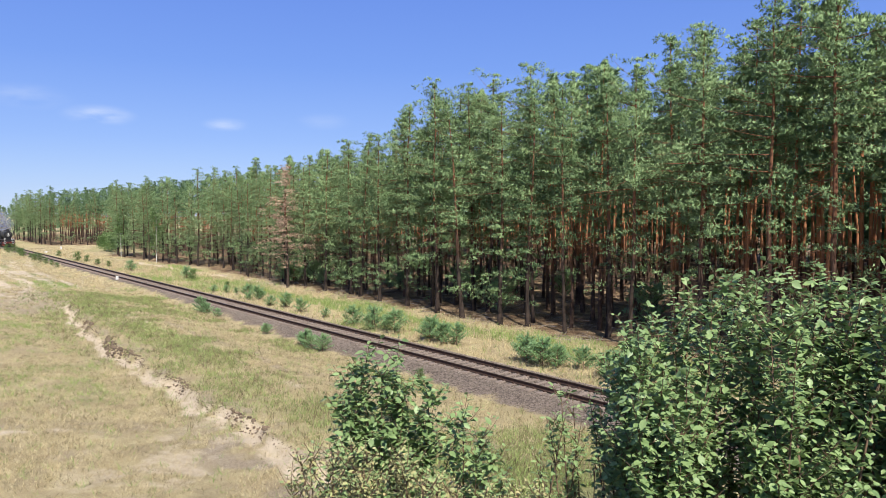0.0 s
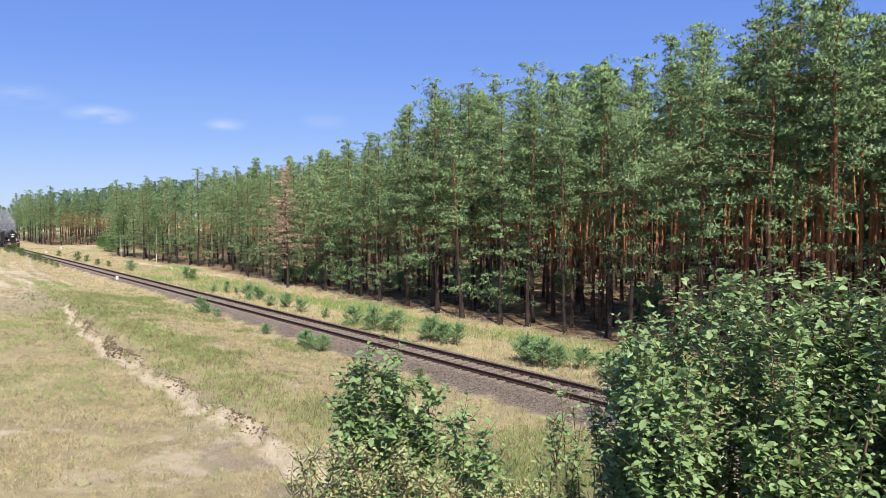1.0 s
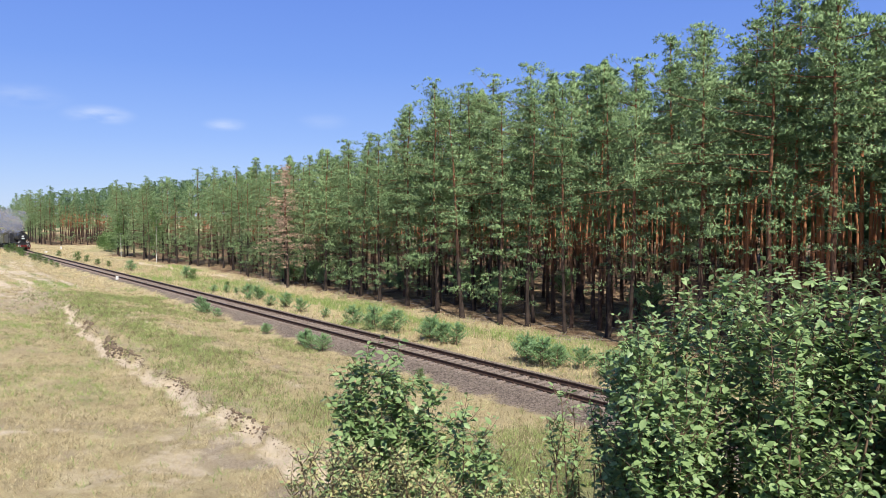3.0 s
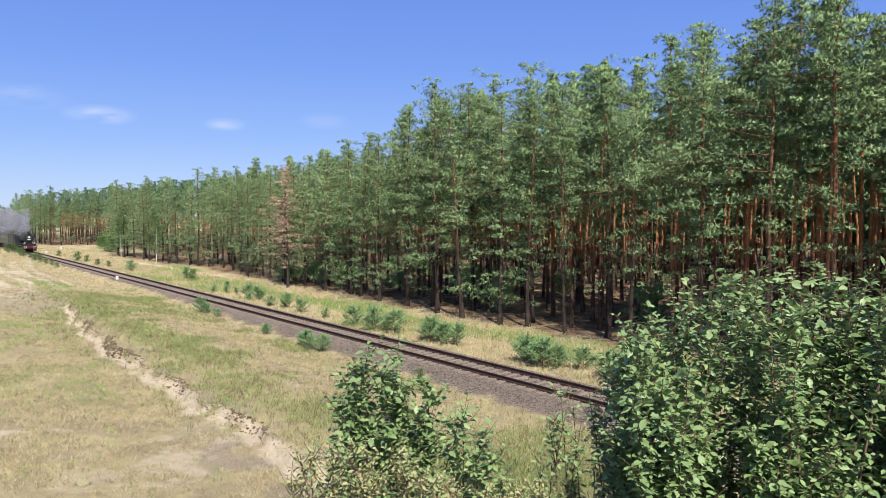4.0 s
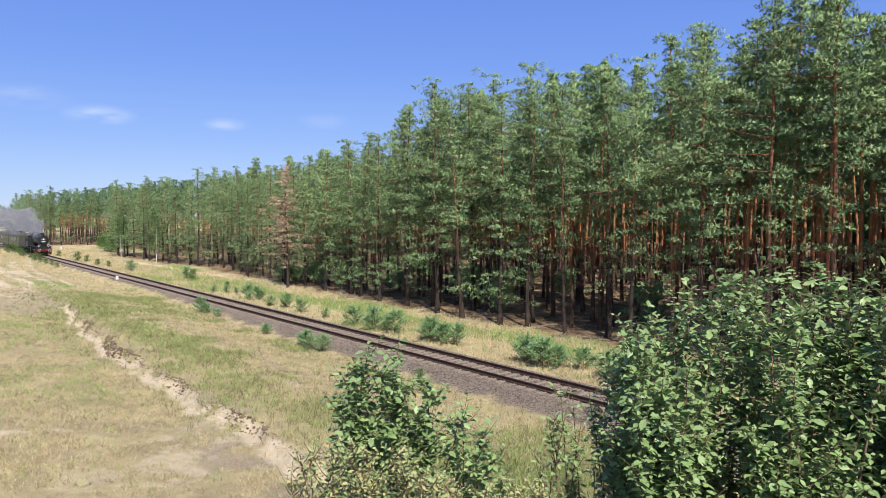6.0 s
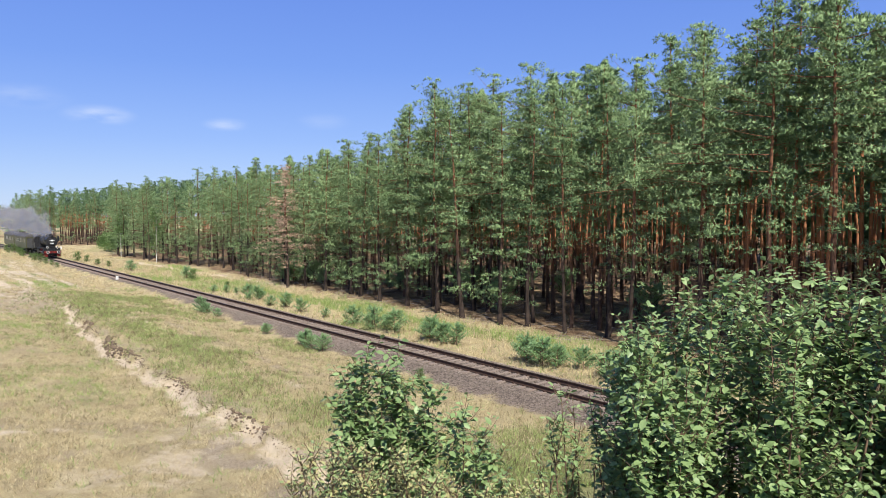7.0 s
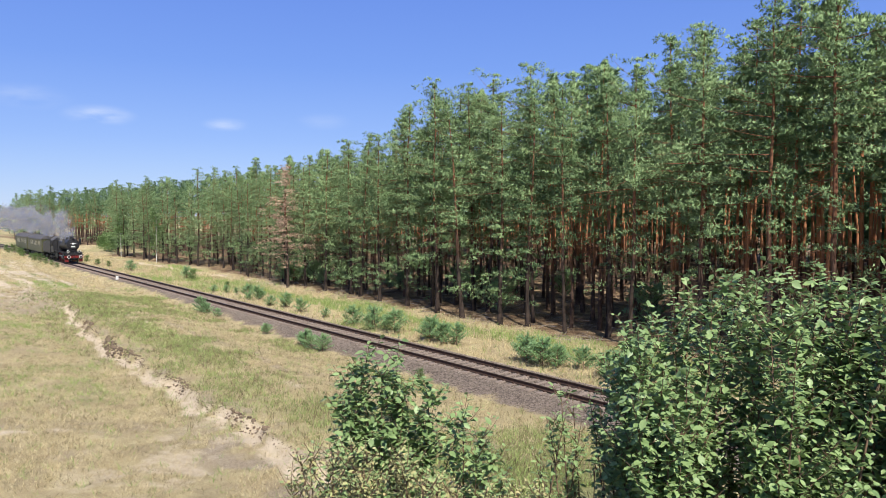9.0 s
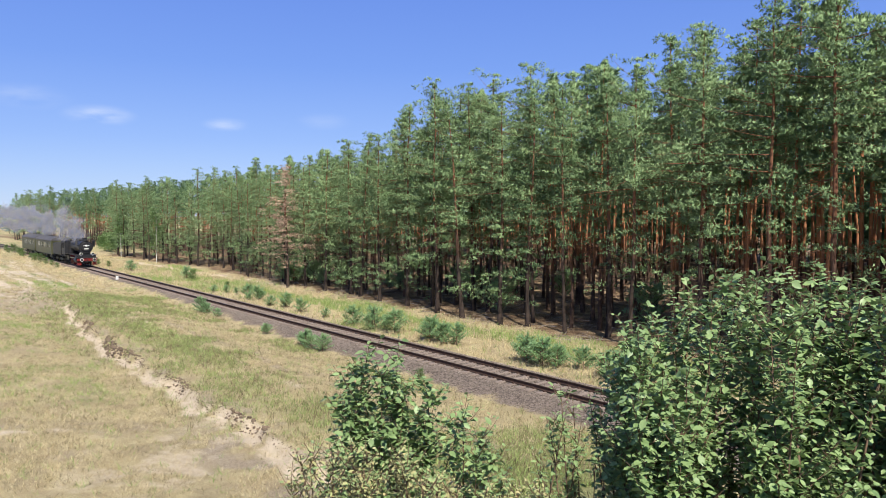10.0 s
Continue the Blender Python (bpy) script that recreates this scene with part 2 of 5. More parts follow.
def ground_z(s, d):
    s, d = np.asarray(s, float), np.asarray(d, float)
    x, y = -math.sin(TH) * s + math.cos(TH) * d, math.cos(TH) * s + math.sin(TH) * d
    t = np.abs(d - TRACK_D)
    near = d < TRACK_D
    z = np.where(near, -0.52, -0.48) + 0.05 * fbm(s, d, 3, 3, 0.35)
    # field and bank on the near side
    z = z + step(d, 19.0, 13.5) * np.where(near, 0.75, 0) + step(d, 13.6, 13.2) * 0.06
    cut = (step(d - scarp_d(s), 0.16, -0.10)) * step(s, 66, 58) * step(s, 10, 16)
    z = z - cut * 0.38 + cut * step(d - scarp_d(s), -1.2, -5.0) * 0.25
    z = z + 0.06 * fbm(s, d, 5, 4, 0.8) * step(t, 3, 5)
    # a low sandy mound far down the field
    z = z + 0.55 * np.exp(-(((s - 84) / 16) ** 2 + ((d - 9) / 5) ** 2))
    # forest floor rises a little and rolls
    z = z + step(d, 30, 60) * 0.7 + step(d, 31, 36) * 0.12 * fbm(s, d, 8, 3, 0.3)
    # ballast shoulder
    bed = -0.232 - 0.32 * step(t, 1.55, 2.75)
    z = np.where(t < 2.75, bed, z)
    z = np.where((t >= 2.75) & (t < 3.6), -0.56 * step(t, 3.6, 2.75) + z * step(t, 2.75, 3.6), z)
    # road embankment under the camera
    bank = 5.65 - 0.60 * np.maximum(y - 0.9 + 0.25 * fbm(s, d, 9, 2, 0.5), 0)
    bank = np.minimum(bank, 5.65)
    return np.maximum(z, np.where(t < 3.2, -9, bank))


def ground_at(s, d):
    return float(ground_z(np.array([s]), np.array([d]))[0])


def axis(*spans):
    return np.unique(np.concatenate([np.arange(a, b, st) for a, b, st in spans]))


GS = axis((-3000, -200, 400), (-200, -30, 20), (-30, 0, 1.0), (0, 13, 0.33), (13, 62, 0.21), (62, 70, 0.33), (70, 130, 0.9), (130, 260, 2.0), (260, 600, 20), (600, 3401, 400))
GD = axis((-3000, -200, 400), (-200, -20, 15), (-20, -4, 1.0), (-4, 8.4, 0.22), (8.4, 12.2, 0.11), (12.2, 20, 0.22), (20, 26, 0.2), (26, 40, 0.5), (40, 100, 2.0), (100, 300, 20), (300, 3301, 400))


def zones(s, d):
    """How sandy, green, stony and needle-strewn the ground is, from 0 to 1."""
    t = np.abs(d - TRACK_D)
    n1, n2, n3 = fbm(s, d, 21, 4, 0.35), fbm(s, d, 22, 4, 0.12), fbm(s, d, 23, 5, 1.3)
    off = d - scarp_d(s)
    rough = 0.14 * n3 + 0.05 * n1
    near_end = step(s, 34, 25)
    sand = step(off + rough, -0.62, -0.38) * step(off + rough, 0.14 + 0.12 * near_end, 0.0 + 0.1 * near_end) * step(s, 66, 58)
    sand = sand * step(n3 + 0.4 * n1 - 0.3 * near_end, -1.2, -0.5)
    sand = np.maximum(sand, 0.7 * step(n1 + 0.9 * n3, 0.1, 0.9) * step(np.hypot(s - 21, (d - 7) * 1.2), 6.5, 1.5))
    sand = np.maximum(sand, step(np.abs(s - 26.5 + 0.486 * (d - 2.9) + 0.35 * n1), 0.42, 0.1) * step(d, 7.0, 4.5) * 0.85 * step(n3, -0.5, 0.2))
    sand = np.maximum(sand, step(np.abs(d - 15.2 - 0.8 * n2), 0.9, 0.3) * step(np.abs(s - 88), 15, 8) * step(n3, -0.5, 0.2))
    sand = np.maximum(sand, step(np.abs(d - 12.2 - 0.8 * n2 + (s - 100) * 0.06), 1.2, 0.4) * step(np.abs(s - 100), 22, 12) * step(n3, -0.5, 0.2))
    sand = np.maximum(sand, 0.8 * step(np.hypot((s - 72) / 2.2, d - 8.4), 4.0, 1.0) * step(n3 + n1, -0.3, 0.5))
    sand = np.maximum(sand, step(np.abs(d - 33.0 - (s - 100) * -0.03 + 0.5 * n1), 1.1, 0.3) * step(np.abs(s - 100), 38, 26) * 0.9)
    sand = np.maximum(sand, 0.55 * step(np.abs(d - 13.4 - 0.3 * n1), 0.35, 0.05) * step(n3, 0.0, 0.5) * step(s, 70, 50))
    for k in range(5):
        line = 6.5 + 2.1 * k + 0.0012 * (s - 80) ** 2 + 0.5 * n2
        sand = np.maximum(sand, 0.95 * step(np.abs(d - line), 0.75, 0.3) * step(s, 68, 78) * step(s, 150, 120) * step(n3 + 0.6 * n1, -0.9, -0.1))
    # grey trampled soil beside the cut edge and on the far mound, and a rut along the bank
    soil = step(off + 0.5 * n1, -2.6, -1.5) * step(off, -0.3, -0.5) * step(s, 27, 21) * step(n3 + 0.6 * n1, -0.9, -0.1)
    soil = np.maximum(soil, 0.8 * step(np.hypot((s - 68) / 2.1, d - 8.0), 5.8, 3.0) * step(n3 + 0.8 * n1, -0.9, -0.1))
    soil = np.maximum(soil, 0.7 * step(np.abs(d - 14.7 - 0.25 * n1), 0.40, 0.12) * step(n3, -0.5, 0.1) * step(s, 60, 45))
    soil = np.maximum(soil, 0.6 * step(np.abs(s - 27.5 + 0.486 * (d - 2.9) + 0.5 * n1), 0.7, 0.2) * step(d, 9, 6) * step(n3, -0.3, 0.4))
    soil = np.maximum(soil, 0.75 * step(off - 0.5 + 0.3 * n3, 0.75, 0.2) * step(off, 0.0, 0.3) * step(n3 + 0.5 * n1, -0.1, 0.5) * step(s, 62, 50))
    green = step(n2 + 0.6 * n1, -0.15, 0.55) * 0.55
    green = np.maximum(green * step(d, 7.5, 10.5), step(np.abs(d - 12.3 - n1), 2.4, 0.8) * (0.55 + 0.5 * n1))
    green = np.maximum(green, step(np.abs(d - 30.3 - 0.6 * n1), 1.6, 0.6) * step(s, 110, 70) * step(s, 8, 18) * (0.8 + 0.4 * n3))
    green = np.maximum(green, 0.30 * step(d, 11, 9) * step(s, 24, 32) * step(s, 70, 55) * step(n1 + 0.6 * n3, -0.2, 0.7))
    green = np.maximum(green, 0.55 * step(d, 19.8, 19.2) * step(d, 17.4, 18.4) * step(n1, -0.2, 0.5))
    width = np.interp(s, (35, 75), (2.75, 1.95))
    stone = step(t + 0.3 * n3, width, width - 0.45)
    litter = step(d + 0.9 * n1 + 0.5 * n3 - (wood_edge(s) - 34.4), 33.1, 34.2) * step(s, 340, 290)
    return np.clip(sand, 0, 1), np.clip(green, 0, 1), np.clip(stone, 0, 1), np.clip(litter, 0, 1), np.clip(soil, 0, 1)


def ground_material():
    m = bpy.data.materials.new("ground_surface")
    m.use_nodes = True
    nd, ln = m.node_tree.nodes, m.node_tree.links
    b = nd["Principled BSDF"]
    b.inputs["Roughness"].default_value, b.inputs["Specular IOR Level"].default_value = 0.95, 0.1
    geo = nd.new("ShaderNodeNewGeometry")

    def noise_tex(scale, detail=5):
        n = nd.new("ShaderNodeTexNoise")
        n.inputs["Scale"].default_value, n.inputs["Detail"].default_value, n.inputs["Roughness"].default_value = scale, detail, 0.65
        ln.new(geo.outputs["Position"], n.inputs["Vector"])
        return n.outputs["Fac"]

    def blend(fac, a, c):
        x = nd.new("ShaderNodeMix")
        x.data_type = "RGBA"
        for val, sock in ((fac, "Factor"), (a, "A"), (c, "B")):
            if isinstance(val, tuple):
                x.inputs[sock].default_value = (*val, 1)
            else:
                ln.new(val, x.inputs[sock])
        return x.outputs["Result"]

    def ramp(val, a, c):
        r = nd.new("ShaderNodeMapRange")
        r.inputs["From Min"].default_value, r.inputs["From Max"].default_value = a, c
        ln.new(val, r.inputs["Value"])
        return r.outputs[0]

    def zone(name):
        a = nd.new("ShaderNodeAttribute")
        a.attribute_name = name
        return a.outputs["Fac"]

    wide, mid, fine = noise_tex(0.6), noise_tex(3.0), noise_tex(28.0, 4)
    speck = ramp(fine, 0.38, 0.62)
    dry = blend(ramp(mid, 0.36, 0.64), blend(speck, (0.32, 0.25, 0.135), (0.52, 0.43, 0.24)), blend(speck, (0.40, 0.33, 0.18), (0.62, 0.53, 0.32)))
    dry = blend(ramp(wide, 0.45, 0.75), dry, (0.33, 0.26, 0.17))
    grn = blend(speck, (0.17, 0.18, 0.075), (0.37, 0.36, 0.165))
    snd = blend(ramp(mid, 0.35, 0.65), blend(speck, (0.48, 0.38, 0.26), (0.60, 0.50, 0.36)), (0.66, 0.56, 0.42))
    lit = blend(ramp(wide, 0.40, 0.60), blend(speck, (0.085, 0.052, 0.032), (0.22, 0.145, 0.09)), blend(speck, (0.20, 0.135, 0.08), (0.42, 0.31, 0.19)))
    vor = nd.new("ShaderNodeTexVoronoi")
    vor.inputs["Scale"].default_value = 16
    ln.new(geo.outputs["Position"], vor.inputs["Vector"])
    sepc = nd.new("ShaderNodeSeparateColor")
    ln.new(vor.outputs["Color"], sepc.inputs[0])
    stn = blend(sepc.outputs[0], (0.08, 0.062, 0.05), (0.29, 0.235, 0.195))
    col = blend(zone("green"), dry, grn)
    col = blend(zone("soil"), col, blend(speck, (0.24, 0.185, 0.125), blend(ramp(mid, 0.4, 0.6), (0.42, 0.345, 0.25), (0.54, 0.46, 0.35))))
    col = blend(zone("sand"), col, snd)
    col = blend(zone("litter"), col, lit)
    col = blend(zone("stone"), col, stn)
    ln.new(col, b.inputs["Base Color"])
    bp = nd.new("ShaderNodeBump")
    bp.inputs["Strength"].default_value, bp.inputs["Distance"].default_value = 0.9, 0.09
    ln.new(fine, bp.inputs["Height"])
    ln.new(bp.outputs[0], b.inputs["Normal"])
    return m


def build_ground():
    s, d = np.meshgrid(GS, GD, indexing="ij")
    s, d = s.ravel(), d.ravel()
    z = ground_z(s, d)
    x, y = -math.sin(TH) * s + math.cos(TH) * d, math.cos(TH) * s + math.sin(TH) * d
    nd = len(GD)
    i, j = np.meshgrid(np.arange(len(GS) - 1), np.arange(nd - 1), indexing="ij")
    a = (i * nd + j).ravel()
    faces = np.stack([a, a + 1, a + nd + 1, a + nd], axis=1)[:, ::-1]
    me = mesh_from("ground", np.stack([x, y, z], axis=1), faces, [ground_material()], True)
    for name, val in zip(("sand", "green", "stone", "litter", "soil"), zones(s, d)):
        me.attributes.new(name, "FLOAT", "POINT").data.foreach_set("value", val.astype(np.float32))
    return tagged(new("ground", me), "sandy ground with dry grass, a gravel track bed and needle litter", "ground", kind="structure")


build_ground()


# ---- the railway track
RAIL_PROFILE = ((-0.075, -0.172), (0.075, -0.172), (0.075, -0.160), (0.012, -0.140), (0.010, -0.050), (0.036, -0.036), (0.036, -0.004), (0.028, 0.0), (-0.028, 0.0), (-0.036, -0.004), (-0.036, -0.036), (-0.010, -0.050), (-0.012, -0.140), (-0.075, -0.160))
S_NEAR, S_FAR = -14.0, 330.0


def build_track():
    track = tagged(new("railway_track"), "single railway track with rusty rails on concrete sleepers in ballast", "railway track", kind="structure")
    track.matrix_world = Matrix.Translation(on_track(0, TRACK_D)) @ Matrix.Rotation(TH + math.pi / 2, 4, "Z")
    k = len(RAIL_PROFILE)
    for side in (-0.7535, 0.7535):
        xs = np.arange(S_NEAR, S_FAR + 1, 4.0)
        v = [(x, side + py, pz) for x in xs for py, pz in RAIL_PROFILE]
        f, idx = [], []
        for i in range(len(xs) - 1):
            for j in range(k):
                f.append((i * k + j, i * k + (j + 1) % k, (i + 1) * k + (j + 1) % k, (i + 1) * k + j))
                idx.append(1 if j == 7 else 0)
        ob = new("rail", mesh_from("rail", v, f, [M["rail"], M["railhead"]], index=idx))
        ob.parent = track
    # sleepers: a dished concrete beam with raised rail seats
    v, f = [], []
    for yy, zt, w in ((-1.25, -0.215, 0.10), (-1.22, -0.18, 0.11), (-0.55, -0.18, 0.11), (-0.40, -0.20, 0.095), (0.40, -0.20, 0.095), (0.55, -0.18, 0.11), (1.22, -0.18, 0.11), (1.25, -0.215, 0.10)):
        v += [(-w - 0.02, yy, -0.34), (-w, yy, zt), (w, yy, zt), (w + 0.02, yy, -0.34)]
    for i in range(7):
        for j in range(3):
            a = i * 4 + j
            f.append((a, a + 4, a + 5, a + 1))
    f += [(0, 1, 2, 3), (31, 30, 29, 28)]
    sleeper = mesh_from("sleeper", v, f, [M["sleeper"]])
    bm = bmesh.new()
    box(bm, -0.05, 0.05, -0.03, 0.03, -0.185, -0.125)
    cyl(bm, (0, 0, -0.13), (0, 0, -0.09), 0.018, seg=6)
    clip = bpy.data.meshes.new("rail_clip")
    bm.to_mesh(clip)
    bm.free()
    clip.materials.append(M["rail"])
    rng = random.Random(4)
    xs = [S_NEAR + 16 + 0.62 * i for i in range(300)]
    for x in xs:
        ob = new("sleeper", sleeper)
        ob.parent = track
        ob.matrix_basis = pose(x + rng.uniform(-0.03, 0.03), rng.uniform(-0.02, 0.02), rng.uniform(-0.012, 0.006), 0, 0, rng.uniform(-0.8, 0.8))
        if x < 62:
            for y in (-0.868, -0.640, 0.640, 0.868):
                c = new("rail_clip", clip)
                c.parent = ob
                c.matrix_basis = pose(0, y, 0)
    return track


build_track()


def build_ballast():
    rng = np.random.default_rng(12)
    n = 34000
    s = 4 + 70 * rng.uniform(0, 1, n) ** 1.25
    d = TRACK_D + rng.uniform(-2.7, 2.4, n)
    keep = np.abs(d - TRACK_D) < np.interp(s, (35, 75), (2.7, 1.9))
    s, d = s[keep], d[keep]
    n = len(s)
    z = ground_z(s, d)
    r = rng.uniform(0.020, 0.042, n)
    base = np.array([(1, 0, 0), (-1, 0, 0), (0, 1, 0), (0, -1, 0), (0, 0, 1), (0, 0, -1)], float)
    v = base[None] * rng.uniform(0.6, 1.25, (n, 6, 1)) * r[:, None, None]
    ang = rng.uniform(0, 6.28, n)
    c, sn = np.cos(ang)[:, None], np.sin(ang)[:, None]
    v = np.stack([v[..., 0] * c - v[..., 1] * sn, v[..., 0] * sn + v[..., 1] * c, v[..., 2]], axis=-1)
    x, y = -math.sin(TH) * s + math.cos(TH) * d, math.cos(TH) * s + math.sin(TH) * d
    v += np.stack([x, y, z + 0.008], axis=1)[:, None, :]
    tri = np.array([(0, 2, 4), (2, 1, 4), (1, 3, 4), (3, 0, 4)])
    f = (tri[None] + (np.arange(n) * 6)[:, None, None]).reshape(-1, 3)
    tagged(new("ballast", mesh_from("ballast", v.reshape(-1, 3), f, [M["stone"]])), "grey-brown crushed stone ballast along the track", "gravel", kind="stuff")


build_ballast()


# ---- pines
def shade_as_clumps(me, normals):
    """Needle tufts take the roundness of the bough that they clothe."""
    me.polygons.foreach_set("use_smooth", np.ones(len(me.polygons), dtype=bool))
    me.normals_split_custom_set(normals.tolist())
    me.update()


def facing(tris, normals):
    """Turn every triangle to the side that its tuft faces."""
    g = np.cross(tris[:, 1] - tris[:, 0], tris[:, 2] - tris[:, 0])
    back = np.sum(g * normals, axis=1) < 0
    tris[back] = tris[back][:, ::-1]
    return tris


def pine_geometry(seed, h, base, reach, tuft=0.33, needles=7, density=1.0, dead_low=0.0, wood=True, seg=7, skirt=0.0, fill=1.0):
    """Trunk with limbs of one Scots pine, and the needles of its crown with the way each one faces."""
    rng = np.random.default_rng(seed)
    wood_s = Soup()
    zs = np.linspace(-0.25, h * 0.985, 11) if wood else np.linspace(-0.25, h * 0.72, 5)
    lean = rng.normal(0, 0.016, 2)
    wob = np.cumsum(rng.normal(0, 0.05, (len(zs), 2)), axis=0) + np.outer(zs, lean)
    wob -= wob[0]
    r0 = (0.0088 if base < 7.5 else 0.0070) * h + 0.012
    rad = r0 * (1 - 0.85 * np.clip(zs / h, 0, 1)) + r0 * 0.45 * np.exp(-np.clip(zs + 0.25, 0, 9) * 2.2)
    wood_s.add(*tube_np(np.column_stack([wob, zs]), rad, seg))
    at = lambda z: np.array([np.interp(z, zs, wob[:, 0]), np.interp(z, zs, wob[:, 1]), z])
    up = np.array([0, 0, 1.0])
    cen, dirs, nrm = [], [], []

    def pad(q, out, size, n):
        """A cushion of needle tufts over the end of a twig."""
        n = max(2, int(n * fill))
        v = rng.normal(0, 1, (n, 3))
        v[:, 2] = np.abs(v[:, 2]) * 0.9 - 0.25
        v /= np.linalg.norm(v, axis=1, keepdims=True)
        cen.append(q + v * size * np.array([1.0, 1.0, 0.58]) * rng.uniform(0.5, 1.08, (n, 1)))
        dirs.append(v * 0.9 + up * 0.55 + out * 0.25)
        nrm.append(v + up * 0.25 + out * 0.3 + rng.normal(0, 0.32, (n, 3)))

    # every crown has its own outline: some heavy boughs, some gaps
    taper = rng.uniform(1.35, 2.1)
    lobes = [(rng.uniform(0, 1), rng.uniform(0, 6.28), rng.uniform(-0.55, 0.75)) for _ in range(9)]
    z = base - skirt
    while z < h - 0.1:
        rel = (z - base) / (h - base)
        full = rel >= 0
        r1 = max(rel, 0.0)
        prof = (0.66 + 0.34 * min(1, r1 * 3.5)) * (1 - r1 ** taper) ** 0.75 if full else 0.8
        for k in range(int(rng.integers(3, 6))):
            if rng.uniform() > (density * (0.60 + 0.5 * min(1, r1 * 4)) if full else 0.36):
                continue
            az = rng.uniform(0, 2 * np.pi)
            swell = sum(g * math.exp(-((r1 - lz) / 0.10) ** 2) * max(0.0, math.cos(az - la)) for lz, la, g in lobes)
            ln = reach * max(0.15, prof) * rng.uniform(0.55, 1.15) * min(1.6, max(0.3, 1 + swell))
            rise = -0.14 + 0.95 * r1 ** 1.5 + rng.normal(0, 0.13) - (0.0 if full else 0.15)
            p0 = at(z)
            out = np.array([np.cos(az), np.sin(az), 0])
            side = np.array([-out[1], out[0], 0])
            tt = np.linspace(0, 1, 4)
            bow = rng.normal(0, 0.14)
            way = lambda u: p0 + ln * (u * out + u ** 1.6 * rise * up + u * u * bow * side)
            if wood and ln > 0.7 and rng.uniform() < 0.6:
                wood_s.add(*tube_np([way(u) for u in tt], np.linspace(0.008 + 0.008 * ln, 0.003, 4), 3))
            pads = max(1, int(round(ln / 0.72)))
            for j in range(pads):
                u = 0.02 + 1.02 * (j + rng.uniform(0.1, 1.0)) / pads
                w = rng.normal(0, 0.27) * ln * (0.25 + 0.5 * u)
                pad(way(u) + w * side + up * rng.normal(0.05, 0.14), out, rng.uniform(0.26, 0.60) * (0.80 + 0.12 * ln), max(2, int(rng.uniform(12.0, 21.0) * density)))
        z += rng.uniform(0.38, 0.70) / max(0.5, density)
    # dry bare limbs under the crown
    if dead_low and wood:
        for _ in range(int(dead_low * 18)):
            zz = rng.uniform(1.4, base + 1)
            az = rng.uniform(0, 6.28)
            ln = rng.uniform(0.4, 1.9)
            o = np.array([np.cos(az), np.sin(az), rng.normal(-0.1, 0.2)])
            p0 = at(zz)
            wood_s.add(*tube_np([p0, p0 + o * ln * 0.5, p0 + o * ln + np.array([0, 0, rng.normal(0, 0.15)])], [0.02, 0.013, 0.006], 3))
    # the leader: upright candles round the tip
    top = at(h * 0.985)
    for k in range(max(6, int(26 * density))):
        low = rng.uniform(0, 2.0)
        az = rng.uniform(0, 6.28)
        out = np.array([np.cos(az), np.sin(az), 0])
        pad(top - up * low + out * rng.uniform(0.05, 0.40) * (0.10 + low * 0.55), up, 0.14 + 0.09 * low, max(2, int(6 * density)))
    cen, dirs, nrm = np.concatenate(cen), np.concatenate(dirs), np.repeat(np.concatenate(nrm), needles, axis=0)
    tris = sprays(rng, cen, dirs, needles, tuft, tuft * 0.27, 0.8)
    nrm /= np.linalg.norm(nrm, axis=1, keepdims=True)
    return wood_s, facing(tris, nrm), nrm


def skyline(s):
    """Height of the wood's edge trees along the line, in metres."""
    return float(np.interp(s, (8, 17, 22, 27, 33, 45, 52, 56, 62, 80, 100, 140, 152, 235, 252, 266), (20.0, 19.2, 17.9, 17.4, 17.5, 17.9, 17.4, 15.1, 14.5, 14.2, 14.0, 13.6, 14.6, 14.7, 14.5, 12.0)))


EDGE = [(seed, 16.0, base, reach) for seed, base, reach in ((11, 4.4, 3.1), (12, 5.6, 2.9), (13, 4.8, 3.4), (14, 6.6, 2.8), (15, 3.8, 3.1), (16, 5.2, 3.2), (17, 7.0, 2.9))]
TALL = [(seed, 16.0, base, reach) for seed, base, reach in ((41, 7.0, 3.0), (42, 6.2, 3.3), (43, 7.8, 2.8))]
BUSHY = [(seed, 16.0, base, reach) for seed, base, reach in ((21, 1.8, 3.3), (22, 2.6, 3.6), (23, 1.4, 3.1))]
INNER = [(seed, 16.0, base, reach) for seed, base, reach in ((31, 8.2, 2.2), (32, 9.0, 2.0), (33, 7.6, 2.3), (34, 8.6, 2.1))]


def pine_thing(spec, foliage, label, tuft=0.33, needles=7, density=1.0, dead=1.0, skirt=0.0, bark="bark", fill=1.0):
    wood, tris, nrm = pine_geometry(*spec, tuft=tuft, needles=needles, density=density, dead_low=dead, skirt=skirt, fill=fill)
    root = tagged(new("pine_tree"), label, "tree", "pines of the wood")
    t = new("trunk", wood.mesh("trunk", [M[bark]], True))
    t.parent = root
    s = Soup()
    s.add_tris(tris)
    me = s.mesh("crown", [foliage])
    shade_as_clumps(me, np.repeat(nrm, 3, axis=0))
    c = new("crown", me)
    c.parent = root
    return root


def stand(root, used, s, d, h, turn, wide=1.0):
    p = on_track(s, d, ground_at(s, d))
    ob = copy_thing(root, Matrix.Identity(4)) if used else root
    ob.matrix_basis = Matrix.LocRotScale(p, Euler((0, 0, turn)), Vector((h / 16 * wide, h / 16 * wide, h / 16)))
    return ob


